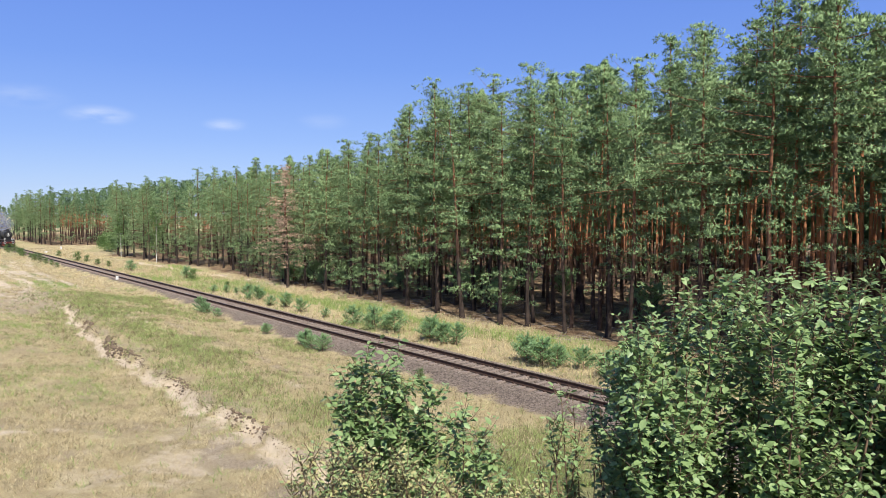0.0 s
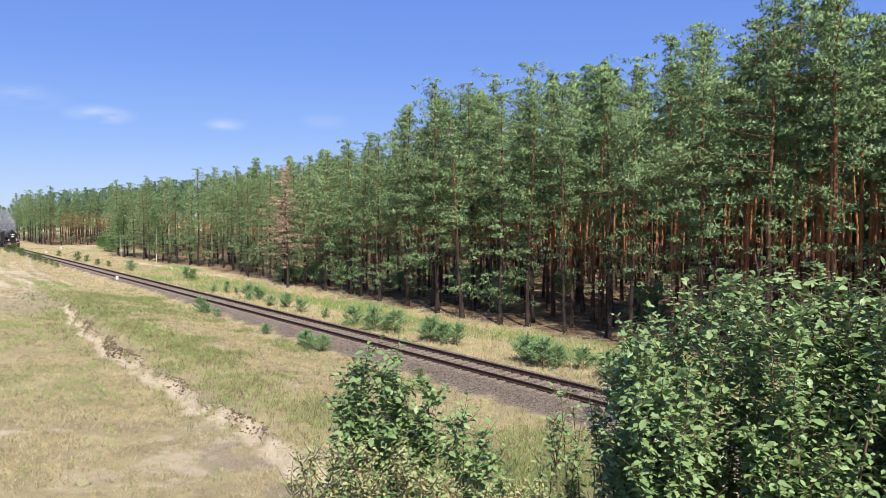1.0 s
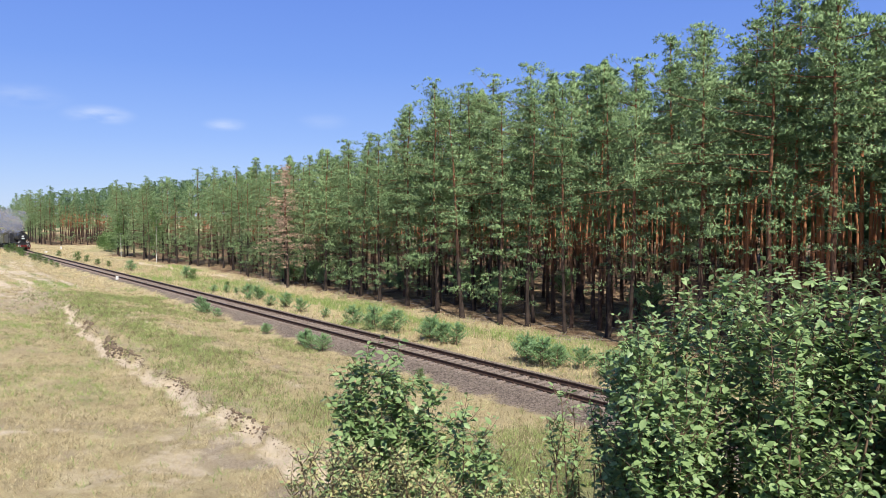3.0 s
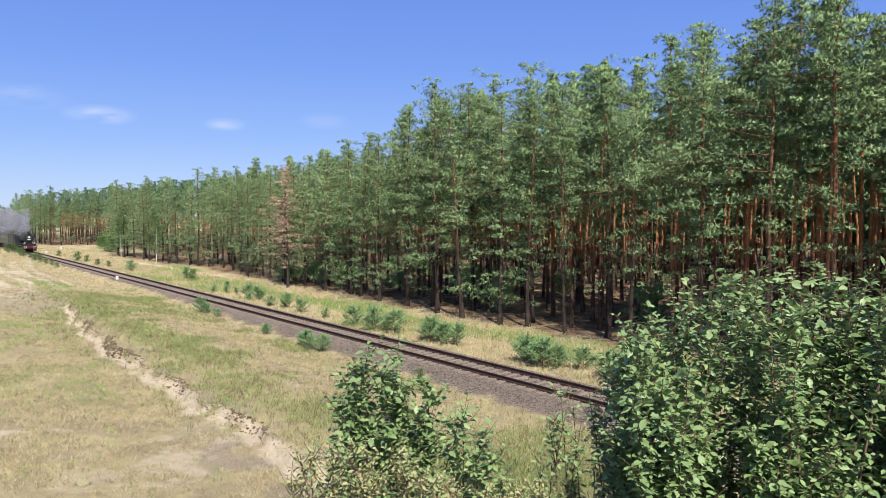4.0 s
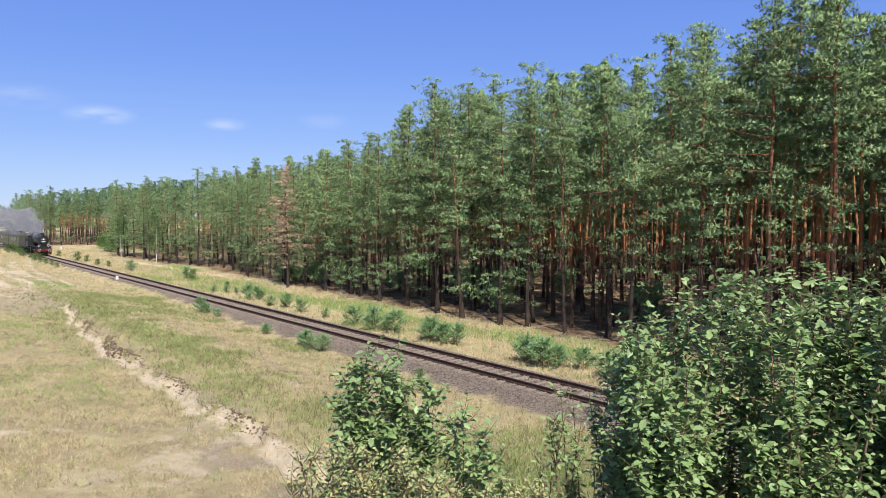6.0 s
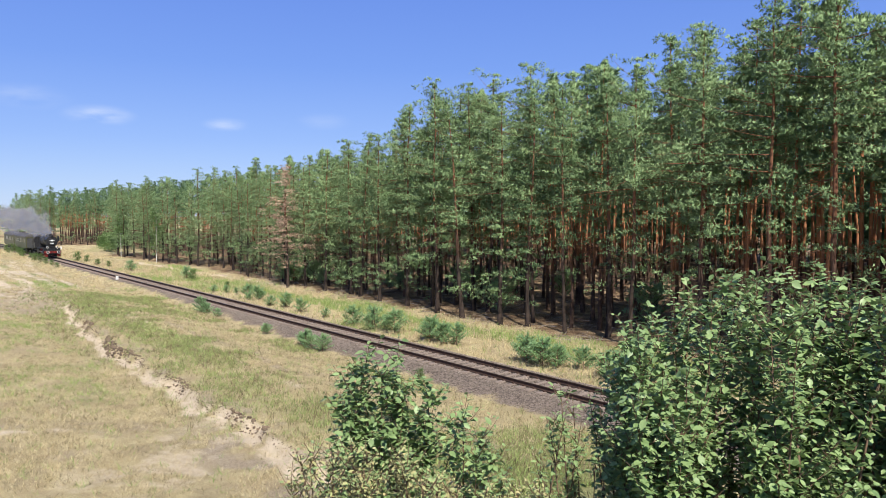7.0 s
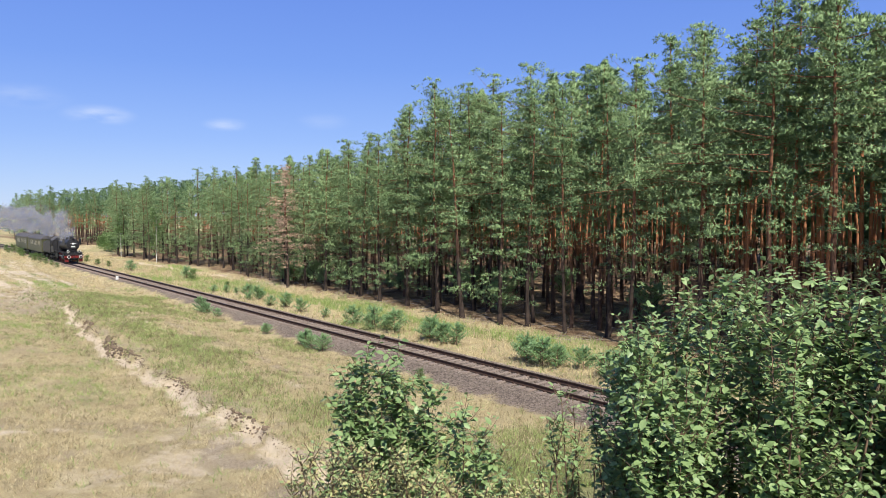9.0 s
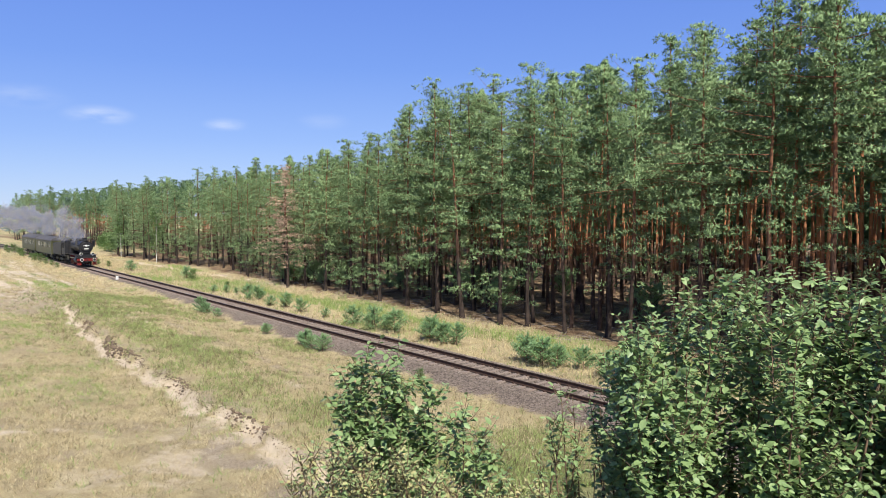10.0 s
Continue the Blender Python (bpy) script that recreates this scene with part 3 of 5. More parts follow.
def build_wood():
    rng = random.Random(7)
    edge = [pine_thing(e, M["needle"], "tall Scots pine at the wood's edge with low green boughs", 0.13, 6, 0.95, skirt=2.6, bark="bark_edge", fill=1.7) for e in EDGE]
    tall = [pine_thing(e, M["needle"], "tall Scots pine with a long bare trunk at the wood's edge", 0.13, 6, 0.95, skirt=2.8, bark="bark_edge", fill=1.7) for e in TALL]
    inner = [pine_thing(e, M["needle"], "tall Scots pine with a bare orange trunk", 0.18, 4, 0.92, skirt=1.0, fill=1.8) for e in INNER]
    bushy = [pine_thing(e, M["needle"], "dense Scots pine with green boughs almost to the ground", 0.14, 6, 0.85, bark="bark_edge", fill=1.4) for e in BUSHY]
    used = set()
    spots = []

    def free(s, d, gap):
        return all((s - a) ** 2 + (d - b) ** 2 > gap * gap for a, b in spots)

    def put(kind, i, s, d, h, wide=1.0):
        spots.append((s, d))
        key = (id(kind), i)
        ob = stand(kind[i], key in used, s, d, h, rng.uniform(0, 6.28), wide)
        used.add(key)
        return ob

    # one pine that has died and turned brown
    dead = pine_thing((91, 16.0, 3.0, 3.3), M["needle_dead"], "dead pine with brown needles among green pines", 0.16, 6, 0.9, dead=0.6, bark="bark_edge", fill=1.4)
    stand(dead, False, 69.2, 33.7, 12.7, 1.0, 1.25)
    spots.append((69.2, 33.7))
    # trees that stand out along the edge
    for s, d, i, h, w in ((25.7, 34.5, 3, 16.6, 0.9), (31.3, 35.1, 5, 16.2, 1.0), (34.5, 34.9, 1, 16.0, 1.0), (36.7, 34.3, 0, 16.4, 1.05), (40.5, 34.0, 2, 16.4, 1.1), (48.5, 34.6, 4, 16.9, 1.05), (50.0, 35.6, 1, 16.6, 0.9), (59.3, 35.6, 0, 14.9, 1.2), (56.4, 34.8, 2, 15.0, 1.1), (62.6, 34.6, 4, 14.2, 1.1), (66.0, 36.4, 2, 13.6, 1.0), (14.5, 35.5, 2, 20.0, 1.1), (17.9, 35.2, 5, 19.2, 1.05), (21.5, 35.4, 1, 17.8, 1.0)):
        put(tall if s < 34 else edge, i % 3 if s < 34 else i, s, d, h, w)
    # pines below s = 5 are out of view, added for the shadows they cast
    s = -10.0
    while s < 264:
        d = float(wood_edge(s)) + rng.uniform(-0.5, 1.8)
        if free(s, d, 2.0):
            kind = bushy if 60 < s < 149 and rng.random() < 0.8 else (tall if s < 34 and rng.random() < 0.75 else edge)
            put(kind, rng.randrange(len(kind)), s, d, skyline(s) * rng.uniform(0.84, 1.05), rng.uniform(0.9, 1.2))
        s += rng.uniform(2.3, 4.0) if s < 120 else rng.uniform(2.8, 3.8)
    for row in (37.2, 39.8, 42.4):
        # these rows also begin with unseen pines, there only to throw shade
        s = -8.0
        while s < (110 if row < 40 else 75):
            d = row - 34.4 + float(wood_edge(s)) + rng.uniform(-1.0, 1.0)
            ss = s + rng.uniform(-0.8, 0.8)
            if free(ss, d, 1.5):
                kind = (bushy if ss > 58 else tall) if rng.random() < 0.25 else inner
                put(kind, rng.randrange(len(kind)), ss, d, skyline(ss) * rng.uniform(0.93, 1.06), rng.uniform(0.9, 1.1))
            s += rng.uniform(1.9, 3.0)
    # every kind grown stands somewhere in the wood
    for kind in (edge, tall, bushy, inner):
        for i in range(len(kind)):
            if (id(kind), i) not in used:
                ss, dd = 60 + 9 * i + rng.uniform(0, 2), 43.5
                put(kind, i, ss, dd, skyline(ss))
    # the deeper wood, too many to count
    variants = []
    for k in range(5):
        w, t, nr = pine_geometry(60 + k, 16.0, 7.2 + 0.5 * k, 2.2, tuft=0.48, needles=4, density=0.42, wood=False, seg=5)
        variants.append((np.concatenate(w.v), np.array(w.f), t, nr))
    lows = []
    for k in range(3):
        w, t, nr = pine_geometry(80 + k, 16.0, 2.6, 2.4, tuft=0.75, needles=3, density=0.5, wood=False, seg=5)
        lows.append((np.concatenate(w.v), np.array(w.f), t, nr))
    tv, tf, n, cv, cn = [], [], 0, [], []
    d = 40.0
    while d < 118:
        # the stretch below s = 5 is unseen, added to shade the wood
        s = -10.0 if d < 60 else 0.0
        end = 266 if d < 62 else (150 if d < 90 else 110)
        gap = 3.1 if d < 75 else 4.0
        while s < end:
            ss, dd = s + rng.uniform(-0.9, 0.9), d + rng.uniform(-0.9, 0.9)
            s += gap * rng.uniform(0.8, 1.25)
            if dd < wood_edge(ss) + (4.6 if ss < 240 else 0) or not free(ss, dd, 1.7):
                continue
            w, f, t, nr = rng.choice(lows if dd > 72 else variants)
            h = skyline(ss) * rng.uniform(0.9, 1.04) / 16
            a = rng.uniform(0, 6.28)
            rot = np.array([[math.cos(a), -math.sin(a), 0], [math.sin(a), math.cos(a), 0], [0, 0, 1]]).T * h
            p = np.array(on_track(ss, dd, ground_at(ss, dd)))
            tv.append(w @ rot + p)
            tf.append(f + n)
            n += len(w)
            cv.append(t.reshape(-1, 3) @ rot + p)
            cn.append(np.repeat(nr, 3, axis=0) @ (rot / h))
        d += gap
    wood = new("pine_wood", mesh_from("pine_wood", np.concatenate(tv), np.concatenate(tf), [M["bark"]], True))
    tagged(wood, "dense pine wood with straight orange trunks behind the edge", "forest", kind="stuff")
    cr = np.concatenate(cv)
    me = mesh_from("pine_wood_crown", cr, np.arange(len(cr)).reshape(-1, 3), [M["needle_far"]])
    shade_as_clumps(me, np.concatenate(cn))
    crown = new("pine_wood_crown", me)
    tagged(crown, "dark green needle crowns of the dense pine wood", "forest", kind="stuff")
    # low far trees where the line leaves the wood
    fv, fn = [], np.random.default_rng(5)
    tv2, tf2, n2 = [], [], 0
    w0, t0, _ = pine_geometry(88, 16.0, 0.9, 3.4, tuft=1.0, needles=3, density=0.5, wood=False, seg=5)
    far_tree = (np.concatenate(w0.v), np.array(w0.f), t0)
    for k in range(70):
        ss, dd = fn.uniform(290, 480), fn.uniform(27, 90)
        w, f, t = far_tree
        h = fn.uniform(0.6, 0.8)
        p = np.array(on_track(ss, dd, ground_at(ss, dd)))
        fv.append(t.reshape(-1, 3) * h + p)
        tv2.append(w * h + p)
        tf2.append(f + n2)
        n2 += len(w)
    far = np.concatenate(fv)
    tagged(new("far_wood", mesh_from("far_wood", far, np.arange(len(far)).reshape(-1, 3), [M["needle_far"]])), "distant low green wood beyond the bend", "forest", kind="stuff")
    tagged(new("far_wood_trunks", mesh_from("far_wood_trunks", np.concatenate(tv2), np.concatenate(tf2), [M["bark"]])), "trunks of the distant low wood", "forest", kind="stuff")


build_wood()


# ---- young pines and shrubs along the line
def young_pine(seed, label):
    """A bushy young pine one metre high: stem, whorls of rising twigs, long needles."""
    rng = np.random.default_rng(seed)
    wood, cen, dirs = Soup(), [], []
    wood.add(*tube_np([(0, 0, -0.06), (0.01, 0, 0.5), (0.02, 0.01, 0.95)], [0.025, 0.016, 0.006], 5))
    for z in np.linspace(0.08, 0.78, 6):
        for k in range(int(rng.integers(5, 8))):
            az, ln = rng.uniform(0, 6.28), (0.52 * (1 - z) + 0.12) * rng.uniform(0.7, 1.2)
            o = np.array([np.cos(az), np.sin(az), 0])
            tip = np.array([0.01, 0, z]) + o * ln + np.array([0, 0, ln * rng.uniform(0.35, 0.9)])
            a = np.array([0.01, 0, z])
            wood.add(*tube_np([a, (a + tip) / 2 - np.array([0, 0, 0.03]), tip], [0.009, 0.007, 0.004], 3))
            u = np.linspace(0.25, 1.0, 5)[:, None]
            cen.append(a + (tip - a) * u)
            dirs.append(np.tile((tip - a) / np.linalg.norm(tip - a) * 0.9 + np.array([0, 0, 0.3]), (5, 1)))
    cen.append(np.array([(0.02, 0.01, z) for z in np.linspace(0.6, 1.0, 6)]))
    dirs.append(np.tile(np.array([0, 0, 1.0]), (6, 1)))
    tris = sprays(rng, np.concatenate(cen), np.concatenate(dirs), 12, 0.14, 0.022, 0.6)
    root = tagged(new("young_pine"), label, "young tree", "young pines by the track")
    t = new("stem", wood.mesh("stem", [M["twig"]]))
    t.parent = root
    s = Soup()
    s.add_tris(tris)
    c = new("needles", s.mesh("needles", [M["needle_young"]]))
    c.parent = root
    return root


def build_young_pines():
    kinds = [young_pine(k, "small bushy blue-green young pine in grass beside the track") for k in (201, 202, 203, 204)]
    rng = random.Random(3)
    rows = ((103.1, 26.6, 1.4), (85.1, 28.3, 1.5), (70.1, 26.0, 0.68), (69.3, 27.0, 0.74), (66.7, 27.0, 0.67), (62.4, 26.3, 1.2), (60.1, 26.4, 1.2), (56.6, 25.9, 0.85), (54.6, 26.4, 1.15), (51.3, 26.1, 1.05), (47.5, 26.2, 0.65), (42.8, 25.9, 1.28), (40.2, 25.9, 1.5), (38.2, 26.2, 1.45),
            (34.4, 26.2, 1.4), (33.3, 26.4, 1.2), (32.5, 26.8, 1.2), (26.2, 26.4, 1.4), (24.9, 26.2, 1.35), (24.2, 26.6, 1.1), (23.2, 27.4, 1.06), (20.7, 26.6, 1.3), (20.6, 27.5, 1.03))
    near = ((56.5, 19.9, 1.15), (53.0, 19.9, 0.66), (43.4, 19.6, 0.68), (37.8, 19.5, 0.92), (35.9, 19.6, 0.93))
    extra = ((36.9, 19.4, 0.8), (38.6, 19.7, 0.7), (44.1, 19.8, 0.5), (55.6, 20.0, 0.8), (39.2, 26.3, 1.0), (41.2, 26.4, 0.9), (33.9, 26.7, 1.0), (35.0, 26.5, 0.9), (25.6, 26.8, 1.1), (26.7, 26.9, 0.9), (24.5, 27.1, 0.8), (21.3, 27.0, 1.0), (20.0, 26.9, 1.1), (55.2, 26.7, 0.7), (60.8, 26.9, 0.8), (61.3, 26.0, 0.6))
    for i, (s, d, h) in enumerate(rows + near + extra):
        k = i % 4
        ob = kinds[k] if i < 4 else copy_thing(kinds[k], Matrix.Identity(4))
        w, h = h * rng.uniform(0.95, 1.2), h * 1.12
        ob.matrix_basis = Matrix.LocRotScale(on_track(s, d, ground_at(s, d)), Euler((0, 0, rng.uniform(0, 6.28))), Vector((w, w, h)))


build_young_pines()


def build_understory():
    rng = random.Random(15)
    seedling = young_pine(205, "thin shaded young pine among trunks under the tall pines")
    seedling["group"] = "young pines under the wood"
    for i in range(22):
        s, d, h = rng.uniform(14, 75), rng.uniform(36, 50), rng.uniform(1.6, 3.6)
        ob = seedling if i == 0 else copy_thing(seedling, Matrix.Identity(4))
        ob.matrix_basis = Matrix.LocRotScale(on_track(s, d, ground_at(s, d)), Euler((0, 0, rng.uniform(0, 6.28))), Vector((h * 0.9, h * 0.9, h)))


build_understory()


def leafy_tree(seed, h, width, mat, wood_mat, label, leaf, count, base, name="broadleaf_tree"):
    """A small broadleaf tree or thicket: stems, limbs, and a crown of many small leaves in uneven clumps."""
    rng = np.random.default_rng(seed)
    wood = Soup()
    wood.add(*tube_np([(0, 0, -0.1), (0.05, 0.02, h * 0.4), (0.1, -0.05, h * 0.95)], [0.0075 * h + 0.01, 0.005 * h + 0.006, 0.008], 6))
    clumps = []
    for k in range(26):
        z0 = h * rng.uniform(base * 0.7, 0.85)
        az = rng.uniform(0, 6.28)
        rel = z0 / h
        ln = width * rng.uniform(0.4, 1.0) * (1.15 - rel * 0.8)
        tip = np.array([np.cos(az) * ln, np.sin(az) * ln, z0 + ln * rng.uniform(0.3, 0.9)])
        tip[2] = min(tip[2], h)
        wood.add(*tube_np([(0.05, 0, z0), (tip + np.array([0.05, 0, z0])) / 2, tip], [0.02, 0.014, 0.006], 3))
        for u in (0.5, 0.75, 1.0):
            clumps.append(np.array([0.05, 0, z0]) * (1 - u) + tip * u)
    clumps.append(np.array([0.1, -0.05, h * 0.96]))
    cl = np.array(clumps)
    c = cl[rng.integers(0, len(cl), count)] + rng.normal(0, 0.16 * width, (count, 3))
    tris = sprays(rng, c, rng.normal(0, 1, (count, 3)), 2, leaf, leaf * 0.6)
    root = tagged(new(name), label, "tree" if h > 2.6 else "shrub")
    t = new("trunk", wood.mesh("trunk", [wood_mat]))
    t.parent = root
    s = Soup()
    s.add_tris(tris)
    cr = new("crown", s.mesh("crown", [mat]))
    cr.parent = root
    return root


def build_small_trees():
    birch = leafy_tree(301, 9.5, 1.7, M["leaf_birch"], M["birch_bark"], "slender birch with white bark at the wood's edge", 0.14, 2600, 0.35, "birch_tree")
    birch.matrix_basis = pose(*on_track(119.5, 34.9, ground_at(119.5, 34.9)))
    copy_thing(birch, pose(*on_track(138.5, 34.2, ground_at(138.5, 34.2)), 0, 0, 200))
    thicket = leafy_tree(302, 3.4, 1.9, M["leaf_birch"], M["twig"], "dense green broadleaf thicket before the pines", 0.16, 2400, 0.1, "thicket")
    thicket.matrix_basis = pose(*on_track(162.0, 36.7, ground_at(162.0, 36.7)))
    for s, d, r in ((165, 38.5, 70), (158, 36.8, 150), (174, 40.0, 230), (152, 36.4, 300), (182, 42.5, 20)):
        copy_thing(thicket, pose(*on_track(s, d, ground_at(s, d)), 0, 0, r))
    low = leafy_tree(303, 1.55, 0.85, M["leaf_birch"], M["twig"], "small green shrub in dry grass beside the track", 0.09, 900, 0.1, "shrub")
    spots = ((176, 20.4, 0.9), (170, 20.1, 0.7), (150, 20.2, 0.8), (145, 20.5, 0.6), (137, 20.0, 0.8), (127, 20.1, 0.7), (117, 20.0, 0.55), (165.4, 20.6, 1.2), (154.7, 20.3, 1.0), (140, 20.4, 0.75), (133, 20.3, 0.9), (148.0, 25.6, 0.8), (130.3, 25.2, 1.1), (127, 26.0, 0.8), (119, 25.9, 0.7), (114, 26.4, 0.6), (160, 20.8, 0.8), (122, 20.2, 0.6), (84.0, 28.6, 0.8), (72, 28.2, 0.5), (27.0, 20.0, 0.32), (75, 7.2, 0.5), (200, 20.2, 0.9), (185, 20.0, 0.7))
    rng = random.Random(9)
    for i, (s, d, k) in enumerate(spots):
        ob = low if i == 0 else copy_thing(low, Matrix.Identity(4))
        ob.matrix_basis = Matrix.LocRotScale(on_track(s, d, ground_at(s, d)), Euler((0, 0, rng.uniform(0, 6))), Vector((k, k, k)))


build_small_trees()


# ---- leafy shrubs on the embankment before the camera
LEAF_V = ((0, 0, 0), (-0.24, 0.30, 0.05), (0, 0.30, 0), (0.24, 0.30, 0.05), (-0.26, 0.58, 0.04), (0, 0.60, -0.02), (0.26, 0.58, 0.04), (-0.12, 0.84, -0.02), (0.12, 0.84, -0.02), (0, 1.0, -0.10))
LEAF_F = [(0, 2, 1), (0, 3, 2), (1, 2, 5, 4), (2, 3, 6, 5), (4, 5, 7), (5, 6, 8), (5, 9, 7), (5, 8, 9)]


def shrub(name, label, seed, roots, tips, leaf, narrow, mat, shoots, gap, low, own_leaves, droop=0.2, side=0.42):
    """Stems from the roots to the tips, side shoots, and alternate leaves along every shoot from the height low up."""
    rng = np.random.default_rng(seed)
    centre = np.mean(np.array(roots), axis=0)
    root = tagged(new(name), label, "shrub")
    root.location = centre
    lv = np.array(LEAF_V) * (narrow, 1, 1)
    leaf_me = mesh_from("leaf", lv, LEAF_F, [mat], True)
    twigs, mats = Soup(), []

    def leaves(path):
        seg = np.linalg.norm(np.diff(path, axis=0), axis=1)
        cum = np.concatenate([[0], np.cumsum(seg)])
        n = int(cum[-1] / gap)
        az = rng.uniform(0, 6.28)
        for i in range(n + 1):
            u = cum[-1] * (i + rng.uniform(0.1, 0.9)) / (n + 1)
            p = np.array([np.interp(u, cum, path[:, k]) for k in range(3)])
            if p[2] < low:
                continue
            az += 2.4 + rng.normal(0, 0.3)
            d = Vector((math.cos(az), math.sin(az), rng.normal(0.25, 0.35) - droop))
            k = leaf * rng.uniform(0.55, 1.15) * (1.0 if u < cum[-1] * 0.85 else 0.7)
            q = d.to_track_quat("Y", "Z").to_matrix().to_4x4() @ Matrix.Rotation(rng.normal(0, 0.4), 4, "Y") @ Matrix.Rotation(rng.normal(0, 0.25), 4, "X")
            mats.append(Matrix.Translation(Vector(p) + d.normalized() * 0.012) @ q @ Matrix.Scale(k, 4))

    for tip in tips:
        tip = np.array(tip)
        r = np.array(roots[int(np.argmin([np.linalg.norm(np.array(q)[:2] - tip[:2]) + rng.uniform(0, 0.3) for q in roots]))]) + np.append(rng.normal(0, 0.10, 2), -0.08)
        t = np.linspace(0, 1, 9)
        bend = np.append(rng.normal(0, 0.10, 2), 0)
        path = r + (tip - r) * np.column_stack([t ** 1.5, t ** 1.5, t]) + np.outer(np.sin(t * np.pi), bend)
        ln = np.linalg.norm(tip - r)
        stem = Soup()
        stem.add(*tube_np(path - centre, np.linspace(0.006 + 0.0035 * ln, 0.002, 9), 6))
        ob = new("stem", stem.mesh("stem", [M["twig"]], True))
        ob.parent = root
        leaves(path[5:])
        for _ in range(shoots):
            u = 0.98 - 0.56 * rng.uniform(0, 1) ** 1.35
            p = np.array([np.interp(u, t, path[:, k]) for k in range(3)])
            if p[2] < low - 0.2:
                continue
            az, l2 = rng.uniform(0, 6.28), side * rng.uniform(0.4, 1.0) * (1.32 - u)
            o = np.array([math.cos(az), math.sin(az), rng.uniform(0.5, 1.3)])
            sp = np.array([p, p + o * l2 * 0.5, p + o * l2 + np.array([0, 0, 0.03])])
            twigs.add(*tube_np(sp - centre, [0.0035, 0.0028, 0.0014], 4))
            leaves(sp)
    ob = tagged(new("twig_tangle", twigs.mesh("twig_tangle", [M["twig"]])), kind="stuff")
    ob.parent = root
    rng.shuffle(mats)
    inv = Matrix.Translation(-Vector(centre))
    for m in mats[:own_leaves]:
        ob = new("leaf", leaf_me)
        ob.parent = root
        ob.matrix_basis = inv @ m
    if len(mats) > own_leaves:
        h = np.column_stack([lv, np.ones(len(lv))])
        allv = np.concatenate([h @ np.array(inv @ m).T[:, :3] for m in mats[own_leaves:]])
        k = len(lv)
        f = [tuple(i + n * k for i in q) for n in range(len(mats) - own_leaves) for q in LEAF_F]
        ob = tagged(new("foliage", mesh_from("foliage", allv, f, [mat], True)), kind="stuff")
        ob.parent = root
    return root


def bank_z(x, y):
    s, d = -math.sin(TH) * x + math.cos(TH) * y, math.cos(TH) * x + math.sin(TH) * y
    return ground_at(s, d)


def rooted(*spots):
    return [(x, y, bank_z(x, y)) for x, y in spots]


